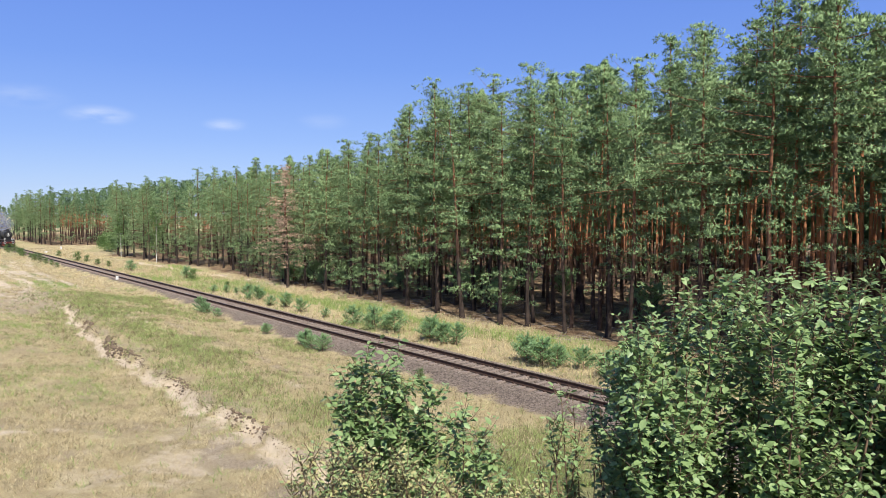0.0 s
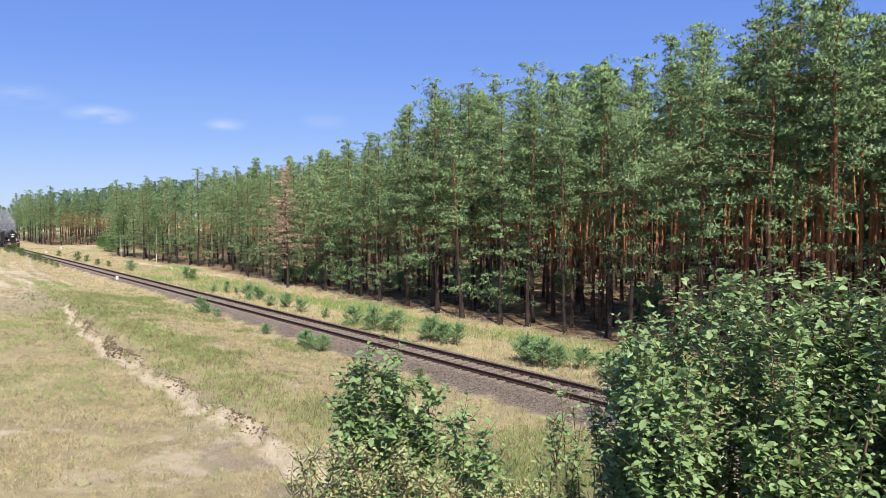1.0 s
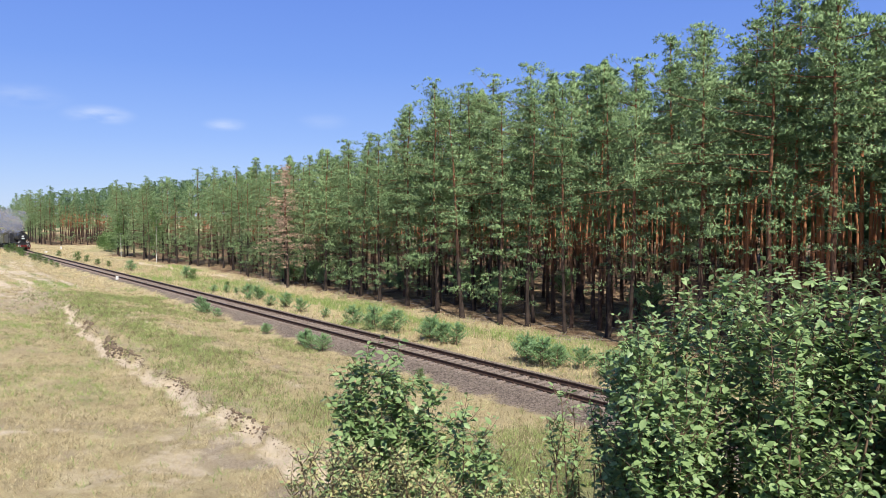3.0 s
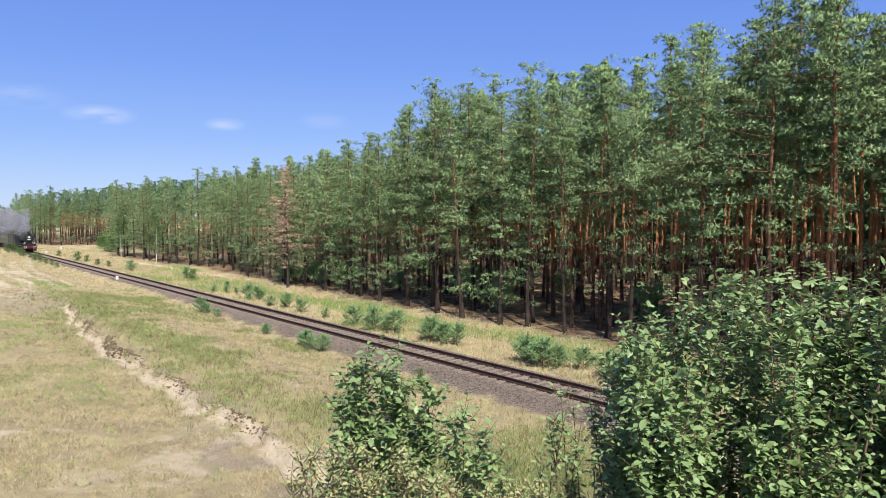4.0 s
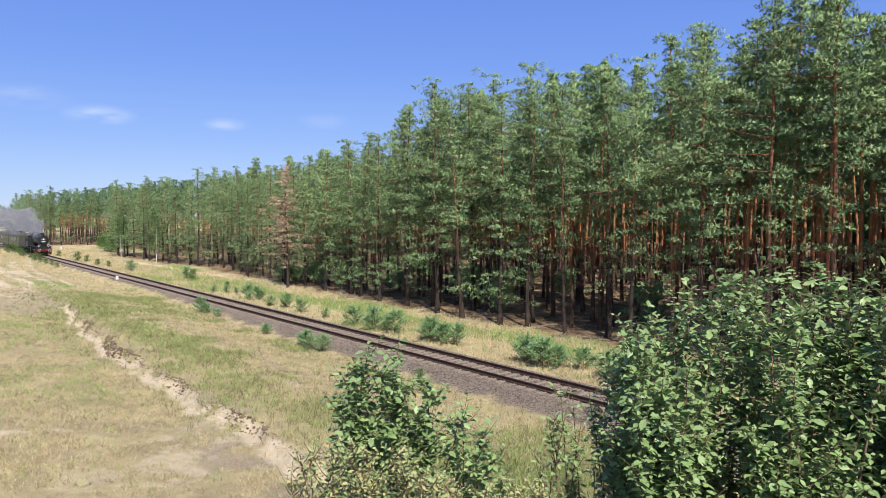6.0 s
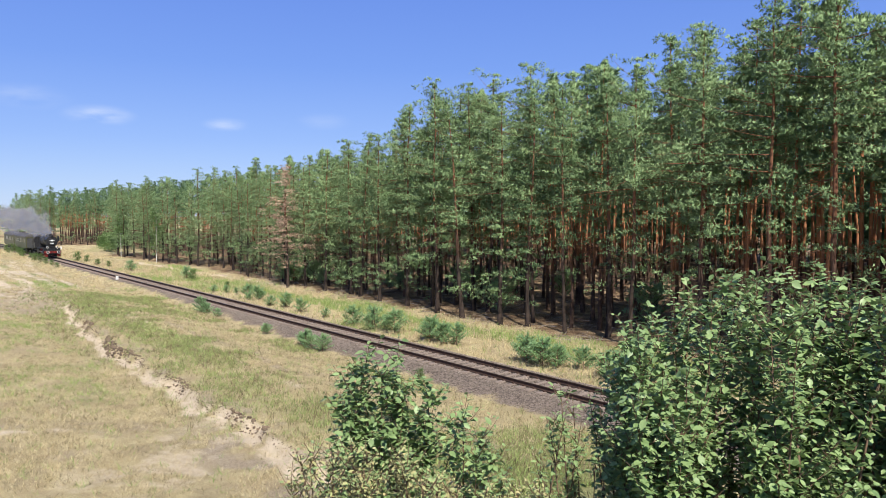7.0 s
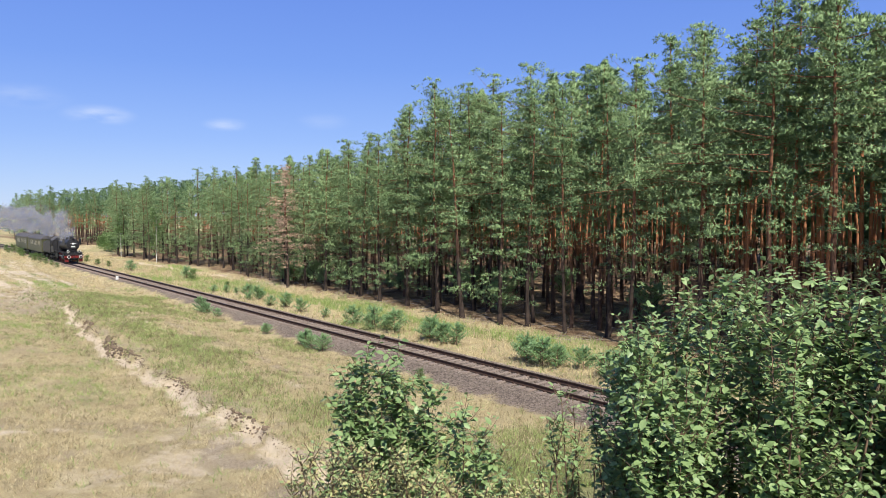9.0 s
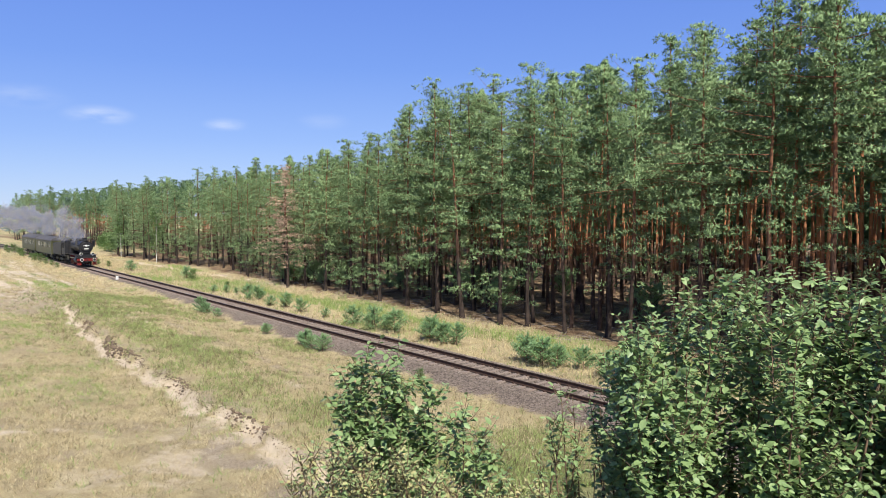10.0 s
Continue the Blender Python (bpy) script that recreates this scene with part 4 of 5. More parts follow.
def build_shrubs():
    rng = np.random.default_rng(77)
    shrub("leafy_shrub", "tall leafy green shrub with oval leaves on the embankment", 401, rooted((-0.45, 5.6), (-0.3, 5.7), (-0.6, 5.5)),
          [(-0.56, 5.42, 6.34), (-0.39, 5.77, 6.16), (-0.79, 5.73, 6.08), (-0.81, 5.48, 5.9), (-0.12, 5.6, 6.0), (-0.04, 5.57, 5.88), (-0.66, 5.68, 6.13), (-0.27, 5.74, 5.95), (-0.47, 5.4, 6.13), (-0.82, 5.36, 5.6), (-0.44, 5.77, 5.9), (-0.72, 5.57, 5.77), (-0.2, 5.73, 5.73), (-0.6, 5.5, 5.7), (-0.35, 5.5, 5.65), (-0.5, 5.6, 5.5), (-0.62, 5.45, 6.0), (-0.5, 5.65, 6.05), (-0.7, 5.5, 5.85), (-0.33, 5.6, 5.98), (-0.15, 5.5, 5.8), (-0.78, 5.6, 5.7)],
          0.078, 1.12, M["leaf"], 21, 0.022, 4.9, 300, side=0.46)
    shrub("leafy_shrub", "thin upright shrub with small green leaves on the embankment", 402, rooted((0.2, 5.4), (0.35, 5.5)),
          [(0.19, 5.2, 5.9), (0.15, 5.38, 5.8), (0.3, 5.49, 5.6), (0.38, 5.29, 5.48), (0.07, 5.58, 5.64), (0.48, 5.56, 5.25), (0.25, 5.21, 5.55)],
          0.074, 1.0, M["leaf"], 20, 0.026, 4.6, 300)
    shrub("leafy_shrub", "slender sapling thicket with small narrow dark green leaves", 403, rooted((0.85, 4.9), (1.0, 5.0)),
          [(0.81, 4.81, 6.11), (0.93, 5.02, 6.0), (1.08, 5.18, 6.0), (0.75, 4.95, 5.87), (0.69, 4.89, 5.65), (1.12, 4.97, 5.92), (0.84, 4.81, 5.9), (0.97, 4.89, 5.84), (0.9, 4.9, 5.6), (1.05, 4.8, 5.6)],
          0.058, 0.85, M["leaf"], 15, 0.027, 4.8, 300, side=0.27)
    shrub("low_shrub", "low tangled undergrowth with small yellow-green and reddish leaves", 404, rooted((-0.8, 4.6), (-0.5, 4.5), (-0.2, 4.5), (0.55, 4.6)),
          [(-0.94, 4.56, 5.73), (-0.84, 4.6, 5.77), (-0.7, 4.44, 5.77), (-0.59, 4.44, 5.82), (-0.48, 4.43, 5.77), (-0.35, 4.58, 5.75), (-0.23, 4.47, 5.74), (-0.14, 4.31, 5.68), (-0.02, 4.8, 5.47), (-1.03, 4.63, 5.53), (0.52, 4.69, 5.52), (0.63, 4.41, 5.58), (-0.45, 4.9, 5.51), (-0.72, 4.82, 5.5), (-0.83, 4.37, 5.65), (-0.3, 4.7, 5.5), (-0.6, 4.7, 5.55), (0.1, 4.6, 5.5), (0.25, 4.7, 5.42), (-0.1, 4.5, 5.6), (-0.95, 4.7, 5.6), (-0.5, 4.4, 5.7), (-0.7, 4.6, 5.72), (0.4, 4.6, 5.45)],
          0.040, 0.95, M["leaf_red"], 38, 0.018, 4.95, 300, side=0.36)
    outline = ((1.27, 4.57, 6.55), (1.55, 5.11, 6.58), (1.67, 5.1, 6.70), (1.92, 5.41, 6.74), (1.8, 4.69, 6.86), (2.18, 5.26, 6.88), (2.25, 5.04, 6.96), (2.13, 4.52, 6.96), (2.45, 4.92, 6.94), (2.81, 5.34, 6.87), (2.96, 5.28, 6.89), (2.84, 4.81, 6.86), (3.07, 4.92, 6.81), (2.72, 4.15, 6.95), (3.05, 4.44, 6.86), (1.33, 5.22, 6.2), (1.14, 4.68, 6.07), (1.06, 4.34, 5.9), (1.32, 4.87, 6.2), (1.62, 5.08, 6.4), (1.85, 5.04, 6.53))
    inside = []
    while len(inside) < 72:
        x, y = rng.uniform(1.15, 3.5), rng.uniform(4.1, 5.7)
        top = float(np.interp(x, (1.1, 1.3, 1.7, 2.2, 3.0, 3.6), (5.9, 6.4, 6.65, 6.85, 6.8, 6.6)))
        inside.append((x, y, top - 0.02 - 0.75 * rng.uniform(0, 1) ** 1.6))
    for k in range(18):
        inside.append((rng.uniform(1.08, 1.6), rng.uniform(4.2, 5.0), rng.uniform(5.55, 6.3)))
    shrub("leafy_shrub", "large dense leafy green shrub with broad leaves on the embankment", 405, rooted((1.6, 4.8), (2.0, 5.0), (2.4, 4.7), (2.8, 5.0), (2.2, 4.4), (1.9, 5.3), (3.1, 4.7)),
          list(outline) + inside, 0.070, 1.1, M["leaf"], 32, 0.0225, 5.05, 300, side=0.42)


build_shrubs()


# ---- grass
def build_grass(name, label, mat, seed, count, pick, height, width, blades, where, lodged=0.40):
    rng = np.random.default_rng(seed)
    s0, s1, d0, d1, power = where
    s = s0 + (s1 - s0) * rng.uniform(0, 1, count) ** power
    d = rng.uniform(d0, d1, count)
    sand, green, stone, litter, soil = zones(s, d)
    keep = rng.uniform(0, 1, count) < pick(s, d, np.maximum(sand, 0.82 * soil), green, stone, litter)
    s, d = s[keep], d[keep]
    z = ground_z(s, d)
    x, y = -math.sin(TH) * s + math.cos(TH) * d, math.cos(TH) * s + math.sin(TH) * d
    k = len(s)
    c = np.repeat(np.stack([x, y, z], axis=1), blades, axis=0)
    n = k * blades
    c[:, :2] += rng.normal(0, 0.07, (n, 2))
    az = rng.uniform(0, 6.28, n)
    h = height * np.repeat(rng.uniform(0.5, 1.4, k), blades) * rng.uniform(0.6, 1.2, n)
    lean = rng.normal(0, lodged, (n, 2)) * h[:, None]
    w = width * rng.uniform(0.6, 1.4, n) * (1 + np.repeat(np.maximum(s - 25, 0), blades) * 0.018)
    off = np.stack([np.cos(az) * w, np.sin(az) * w, np.zeros(n)], axis=1)
    tri = np.stack([c - off - np.array([0, 0, 0.02]), c + off - np.array([0, 0, 0.02]), c + np.column_stack([lean, h])], axis=1)
    tagged(new(name, mesh_from(name, tri.reshape(-1, 3), np.arange(n * 3).reshape(-1, 3), [mat])), label, "grass", kind="stuff")


def dry_pick(s, d, sand, green, stone, litter):
    patch = step(fbm(s, d, 31, 4, 0.5), -0.5, 0.4)
    return (1 - 0.95 * sand) * (1 - 0.75 * green) * (stone < 0.25) * (litter < 0.4) * (0.15 + 0.85 * patch)


def green_pick(s, d, sand, green, stone, litter):
    return (0.04 + 0.9 * green) * (1 - 0.9 * sand) * (stone < 0.3) * (litter < 0.5)


build_grass("dry_grass", "short dry straw-coloured grass on the sandy field", M["grass_dry"], 51, 66000, dry_pick, 0.11, 0.009, 5, (12, 75, -4, 20.5, 1.5), 0.95)
build_grass("dry_verge_grass", "dry straw-coloured grass between track and wood", M["grass_dry"], 52, 22000, dry_pick, 0.30, 0.012, 5, (10, 130, 25.0, 35.0, 1.4))
build_grass("green_grass", "green grass on the bank beside the track", M["grass_green"], 53, 68000, green_pick, 0.20, 0.009, 5, (12, 80, -3, 20.4, 1.4), 0.65)
build_grass("green_verge_grass", "green grass between track and wood", M["grass_green"], 54, 32000, green_pick, 0.30, 0.012, 5, (12, 110, 25.0, 34.5, 1.3))
build_grass("far_dry_grass", "dry straw-coloured grass far along the track", M["grass_dry"], 55, 26000, dry_pick, 0.22, 0.015, 4, (70, 190, -2, 34, 1.2))
build_grass("brown_weeds", "withered brown weeds scattered over the dry field", M["weed"], 56, 32000, dry_pick, 0.09, 0.009, 4, (12, 75, -4, 20, 1.5), 0.9)
build_grass("bank_weeds", "withered brown weeds among green grass on the bank", M["weed"], 57, 24000, green_pick, 0.20, 0.011, 4, (12, 70, 8, 20, 1.5))


def build_stalks():
    """Tall dry grass stems with a drooping seed head, on the slope of the embankment."""
    rng = np.random.default_rng(58)
    stems = Soup()
    for k in range(150):
        x, y = rng.uniform(-2.6, 0.6), rng.uniform(4.4, 7.5)
        h = rng.uniform(0.35, 0.8)
        p = np.array((x, y, bank_z(x, y) - 0.03))
        o = np.array((*rng.normal(0, 0.16, 2), 1.0)) * h
        bow = np.array((*rng.normal(0, 0.10, 2), -0.03)) * h
        pts = [p, p + o * 0.5, p + o * 0.85 + bow * 0.5, p + o + bow * 1.6]
        stems.add(*tube_np(pts, [0.0022, 0.0018, 0.0036, 0.0008], 4))
    tagged(new("grass_stalks", stems.mesh("grass_stalks", [M["grass_dry"]])), "tall dry straw stalks on the embankment slope", "grass", kind="stuff")


build_stalks()


# ---- crumbling sod along the cut edge, and dead branches under the pines
def build_sod():
    rng = np.random.default_rng(61)
    n = 2600
    s = 14 + 47 * rng.uniform(0, 1, n) ** 0.75
    near = rng.uniform(0, 1, n) ** 1.5
    d = scarp_d(s) + np.where(rng.uniform(0, 1, n) < 0.72, rng.normal(0.10, 0.10, n), -0.6 * near)
    r = rng.uniform(0.012, 0.046, n) * rng.uniform(0.4, 1.5, n) * (0.45 + 0.8 * step(fbm(s, d, 64, 3, 0.4), -0.3, 0.5)) * np.where(d < scarp_d(s) - 0.15, 0.4, 1.0 + 0.45 * step(s, 30, 40))
    c = np.stack([-math.sin(TH) * s + math.cos(TH) * d, math.cos(TH) * s + math.sin(TH) * d, ground_z(s, d) + r * 0.25], axis=1)
    bm = bmesh.new()
    bmesh.ops.create_icosphere(bm, subdivisions=1, radius=1.0)
    base = np.array([v.co for v in bm.verts])
    tri = np.array([[v.index for v in f.verts] for f in bm.faces])
    bm.free()
    v = c[:, None] + base[None] * rng.uniform(0.6, 1.4, (n, len(base), 1)) * r[:, None, None] * np.array([1.2, 1.2, 0.8])
    f = (tri[None] + (np.arange(n) * len(base))[:, None, None]).reshape(-1, 3)
    # clods whose dark colour also stands for shade below the cut edge
    tagged(new("sod_clods", mesh_from("sod_clods", v.reshape(-1, 3), f, [M["sod"]])), "crumbling sod and soil clods along the cut edge, darkened for overhang shade", "soil", kind="stuff")


build_sod()


def build_dead_branches():
    rng = np.random.default_rng(62)
    bits = Soup()
    for k in range(420):
        s, d = rng.uniform(15, 90), 33.0 + 9 * rng.uniform(0, 1) ** 1.6
        p = np.array(on_track(s, d, ground_at(s, d) + 0.03))
        az, ln = rng.uniform(0, 6.28), rng.uniform(0.3, 1.6)
        o = np.array([math.cos(az), math.sin(az), rng.uniform(0, 0.25)]) * ln
        bits.add(*tube_np([p, p + o * 0.5 + rng.normal(0, 0.05, 3) * (1, 1, 0.3), p + o], [0.022, 0.016, 0.006], 4))
    tagged(new("dead_branches", bits.mesh("dead_branches", [M["deadwood"]])), "fallen grey dead branches on needle litter", "dead wood", kind="stuff")


build_dead_branches()


# ---- the steam train
M["black"] = material("sooty_black_paint", (0.030, 0.030, 0.032), (0.012, 0.012, 0.013), 0.45, 3, 30, 0.15, dist=0.01)
M["red"] = material("red_frame_paint", (0.19, 0.022, 0.02), (0.09, 0.012, 0.011), 0.5, 4, 40, 0.1)
M["olive"] = material("olive_green_coach_paint", (0.085, 0.088, 0.045), (0.05, 0.053, 0.03), 0.42, 2, 25, 0.1)
M["roof"] = material("grey_tarred_roof", (0.115, 0.11, 0.115), (0.06, 0.058, 0.06), 0.7, 2, 25, 0.2)
M["coal"] = material("coal", (0.025, 0.025, 0.027), (0.010, 0.010, 0.011), 0.4, 6, 30, 1.0, dist=0.1)
M["steel"] = material("bright_rod_steel", (0.45, 0.45, 0.46), (0.25, 0.24, 0.24), 0.35, 8, 60, 0.1, metal=0.9)
M["curtain"] = material("cream_window_blind", (0.72, 0.70, 0.62), (0.5, 0.48, 0.42), 0.8, 5, 40, 0.1, objvar=0.6)
M["smoke"] = material("drifting_soot", (0.60, 0.61, 0.66), (0.40, 0.40, 0.44), 1.0, 0.4, 3, 0, island=0.3, translucent=0.45, spec=0.0)


def thin_smoke(m, through_part):
    """Most light passes between the specks of soot."""
    nd, ln = m.node_tree.nodes, m.node_tree.links
    out = nd["Material Output"].inputs["Surface"]
    clear, mix = nd.new("ShaderNodeBsdfTransparent"), nd.new("ShaderNodeMixShader")
    mix.inputs[0].default_value = through_part
    ln.new(out.links[0].from_socket, mix.inputs[1])
    ln.new(clear.outputs[0], mix.inputs[2])
    ln.new(mix.outputs[0], out)


thin_smoke(M["smoke"], 0.84)


def glass_material():
    m = material("coach_window_glass", (0.03, 0.035, 0.035), (0.015, 0.018, 0.018), 0.06, 4, 30, 0.0, spec=0.6)
    return m


M["glass"] = glass_material()


def wheelset(parent, x, r, spokes, name="wheelset"):
    bm = bmesh.new()
    cyl(bm, (0, -0.9, 0), (0, 0.9, 0), 0.09, seg=10)
    for side in (-0.75, 0.75):
        o = 0.065 if side > 0 else -0.065
        inner = r * 0.84
        for r1, r2, w in ((r, inner, 0.065),):
            a = [bm.verts.new((math.cos(k * math.tau / 24) * q, side + y, math.sin(k * math.tau / 24) * q)) for q, y in ((r1, -w), (r1, w), (r2, w), (r2, -w)) for k in range(24)]
            for ring in range(4):
                for k in range(24):
                    n2 = ((ring + 1) % 4) * 24
                    bm.faces.new((a[ring * 24 + k], a[ring * 24 + (k + 1) % 24], a[n2 + (k + 1) % 24], a[n2 + k]))
        cyl(bm, (0, side - 0.09, 0), (0, side + 0.09, 0), r * 0.22, seg=12)
        for k in range(spokes):
            c, s = math.cos(k * math.tau / spokes), math.sin(k * math.tau / spokes)
            cyl(bm, (c * r * 0.18, side, s * r * 0.18), (c * r * 0.88, side, s * r * 0.88), 0.05, 0.035, seg=5)
        if spokes > 11:
            cyl(bm, (r * 0.37, side, 0), (r * 0.37, side + o * 3.4, 0), 0.06, seg=8)
    ob = part(name, bm, M["red"] if spokes > 11 else M["black"], parent)
    ob.location = (x, 0, r)
    return ob


def buffers(parent, x, way, ring):
    for y in (-0.875, 0.875):
        bm = bmesh.new()
        cyl(bm, (x - way * 0.6, y, 1.05), (x - way * 0.08, y, 1.05), 0.11, seg=12)
        cyl(bm, (x - way * 0.08, y, 1.05), (x, y, 1.05), 0.25, 0.23, seg=20)
        b = part("buffer", bm, M["black"], parent)
        if ring:
            bm = bmesh.new()
            cyl(bm, (x, y, 1.05), (x + way * 0.015, y, 1.05), 0.25, seg=20)
            rim = part("rim", bm, M["white"], b, "white painted buffer rim")
            bm = bmesh.new()
            cyl(bm, (x + way * 0.015, y, 1.05), (x + way * 0.03, y, 1.05), 0.20, seg=16)
            part("buffer_face", bm, M["black"], b)


def build_locomotive():
    root = tagged(new("steam_locomotive"), "black steam locomotive with red frame and white-rimmed lamps", "locomotive")
    moving = []
    bm = bmesh.new()
    box(bm, -11.6, -0.7, -0.55, 0.55, 0.62, 1.35, 0.03)
    box(bm, -10.9, -8.6, -1.0, 1.0, 0.55, 1.4, 0.04)
    part("frame", bm, M["black"], root)
    bm = bmesh.new()
    cyl(bm, (-3.1, 0, 2.95), (-8.9, 0, 2.95), 0.90, seg=36)
    for x in (-3.9, -5.3, -6.9, -8.2):
        cyl(bm, (x - 0.04, 0, 2.95), (x + 0.04, 0, 2.95), 0.915, seg=36)
    boiler = part("boiler", bm, M["black"], root)
    bm = bmesh.new()
    box(bm, -9.4, -7.6, -0.95, 0.95, 1.5, 3.2, 0.08)
    part("firebox", bm, M["black"], root)
    bm = bmesh.new()
    cyl(bm, (-1.25, 0, 2.95), (-3.15, 0, 2.95), 0.96, seg=36)
    box(bm, -3.0, -1.4, -0.6, 0.6, 1.3, 2.4, 0.05)
    part("smokebox", bm, M["black"], root)
    bm = bmesh.new()
    cyl(bm, (-1.25, 0, 2.95), (-1.10, 0, 2.95), 0.78, 0.66, seg=32)
    cyl(bm, (-1.12, 0, 2.95), (-0.98, 0, 2.95), 0.10, 0.05, seg=12)
    for a in (0.5, -0.5, 2.6, -2.6):
        cyl(bm, (-1.2, 0.86 * math.cos(a), 2.95 + 0.86 * math.sin(a)), (-1.1, 0.86 * math.cos(a), 2.95 + 0.86 * math.sin(a)), 0.05, seg=8)
    door = part("smokebox_door", bm, M["black"], root)
    bm = bmesh.new()
    box(bm, -1.08, -1.05, -0.30, 0.30, 2.60, 2.74)
    part("number_plate", bm, M["white"], door, "white plate bar")
    bm = bmesh.new()
    box(bm, -1.07, -1.04, -0.42, 0.42, 3.14, 3.20)
    box(bm, -1.07, -1.04, -0.12, 0.12, 3.02, 3.30)
    part("emblem", bm, M["white"], door, "white winged emblem bar")
    bm = bmesh.new()
    cyl(bm, (-2.2, 0, 3.75), (-2.2, 0, 4.22), 0.30, 0.27, seg=24)
    cyl(bm, (-2.2, 0, 4.20), (-2.2, 0, 4.34), 0.33, seg=24)
    part("chimney", bm, M["black"], root)
    for x, r in ((-4.5, 0.42), (-6.4, 0.40)):
        bm = bmesh.new()
        cyl(bm, (x, 0, 3.6), (x, 0, 4.0), r, seg=24)
        bmesh.ops.create_uvsphere(bm, u_segments=24, v_segments=10, radius=r, matrix=Matrix.Translation((x, 0, 4.0)) @ Matrix.Diagonal((1, 1, 0.55, 1)))
        part("dome", bm, M["black"], root)
    for y in (-1.22, 1.22):
        bm = bmesh.new()
        box(bm, -2.9, -1.2, y - 0.015, y + 0.015, 2.95, 3.95)
        bmesh.ops.bevel(bm, geom=[e for e in bm.edges if abs((e.verts[0].co - e.verts[1].co).y) > 0.01], offset=0.12, segments=3, affect="EDGES")
        for x in (-1.5, -2.7):
            cyl(bm, (x, y, 3.2), (x, y * 0.68, 3.2), 0.025, seg=6)
        part("smoke_deflector", bm, M["black"], root)
        bm = bmesh.new()
        s = 1 if y > 0 else -1
        box(bm, -9.4, -1.0, min(s * 0.6, s * 1.5), max(s * 0.6, s * 1.5), 1.68, 1.74, 0.01)
        part("running_board", bm, M["black"], root)
        bm = bmesh.new()
        cyl(bm, (-1.3, s * 1.18, 0.95), (-2.6, s * 1.18, 0.95), 0.36, seg=20)
        cyl(bm, (-1.35, s * 1.12, 1.42), (-2.55, s * 1.12, 1.42), 0.22, seg=16)
        part("cylinder_block", bm, M["black"], root)
        bm = bmesh.new()
        cyl(bm, (-3.5, s * 0.98, 2.7), (-8.9, s * 0.98, 2.7), 0.035, seg=6)
        cyl(bm, (-3.6, s * 0.9, 3.35), (-9.3, s * 0.9, 3.35), 0.03, seg=6)
        part("pipe", bm, M["black"], root)
        bm = bmesh.new()
        cyl(bm, (-0.75, s * 0.82, 1.92), (-1.0, s * 0.82, 1.92), 0.19, seg=20)
        box(bm, -1.05, -0.9, s * 0.82 - 0.05, s * 0.82 + 0.05, 1.6, 1.8)
        lamp = part("headlamp", bm, M["white"], root, "round white-rimmed headlamp")
        bm = bmesh.new()
        cyl(bm, (-0.75, s * 0.82, 1.92), (-0.735, s * 0.82, 1.92), 0.148, seg=20)
        part("lamp_lens", bm, M["glass"], lamp)
        bm = bmesh.new()
        for z in (0.35, 0.75, 1.15):
            box(bm, -9.2, -8.85, min(s * 1.25, s * 1.5), max(s * 1.25, s * 1.5), z, z + 0.04)
        box(bm, -9.22, -9.18, min(s * 1.25, s * 1.3), max(s * 1.25, s * 1.3), 0.3, 1.7)
        part("steps", bm, M["black"], root)
    bm = bmesh.new()
    cyl(bm, (-1.0, 0, 4.02), (-1.22, 0, 4.02), 0.17, seg=20)
    top = part("headlamp", bm, M["black"], root)
    bm = bmesh.new()
    box(bm, -0.9, -0.62, -1.4, 1.4, 0.82, 1.22, 0.02)
    part("buffer_beam", bm, M["red"], root, "red buffer beam")
    bm = bmesh.new()
    box(bm, -1.6, -0.62, -1.5, 1.5, 1.30, 1.36)
    box(bm, -0.98, -0.93, -1.3, 1.3, 1.36, 1.72)
    part("front_platform", bm, M["black"], root)
    for y in (-1.05, 1.05):
        bm = bmesh.new()
        box(bm, -1.1, -0.85, y - 0.28, y + 0.28, 0.2, 0.66, 0.02)
        part("guard_plate", bm, M["red"], root, "red rail guard")
    bm = bmesh.new()
    for z in (0.95, 0.8, 0.65):
        bmesh.ops.create_uvsphere(bm, u_segments=8, v_segments=6, radius=0.08, matrix=Matrix.Translation((-0.48, 0, z)))
    box(bm, -0.62, -0.4, -0.05, 0.05, 0.95, 1.1)
    part("coupling", bm, M["black"], root)
    buffers(root, 0.0, 1, True)
    # cab with arched roof and open side windows
    for y in (-1.48, 1.48):
        bm = bmesh.new()
        y0, y1 = y - 0.02, y + 0.02
        box(bm, -11.6, -9.4, y0, y1, 1.45, 2.55)
        for x0, x1 in ((-9.65, -9.4), (-10.55, -10.35), (-11.6, -11.3)):
            box(bm, x0, x1, y0, y1, 2.55, 3.35)
        box(bm, -11.6, -9.4, y0, y1, 3.35, 3.62)
        part("cab_side", bm, M["black"], root)
    bm = bmesh.new()
    box(bm, -9.42, -9.36, -1.45, 1.45, 1.45, 3.62)
    part("cab_front", bm, M["black"], root)
    bm = bmesh.new()
    arch = [(math.sin(a) * 1.62, 3.56 + 0.62 * (math.cos(a) - math.cos(1.2)) / (1 - math.cos(1.2))) for a in np.linspace(-1.2, 1.2, 13)]
    arch = [(y, z) for y, z in arch]
    for x0, x1, drop in ((-12.0, -9.2, 0.05),):
        vs = [[bm.verts.new((x, y, z - dz)) for y, z in arch] for x in (x0, x1) for dz in (0, drop)]
        for k in range(12):
            bm.faces.new((vs[0][k], vs[0][k + 1], vs[2][k + 1], vs[2][k]))
            bm.faces.new((vs[1][k], vs[3][k], vs[3][k + 1], vs[1][k + 1]))
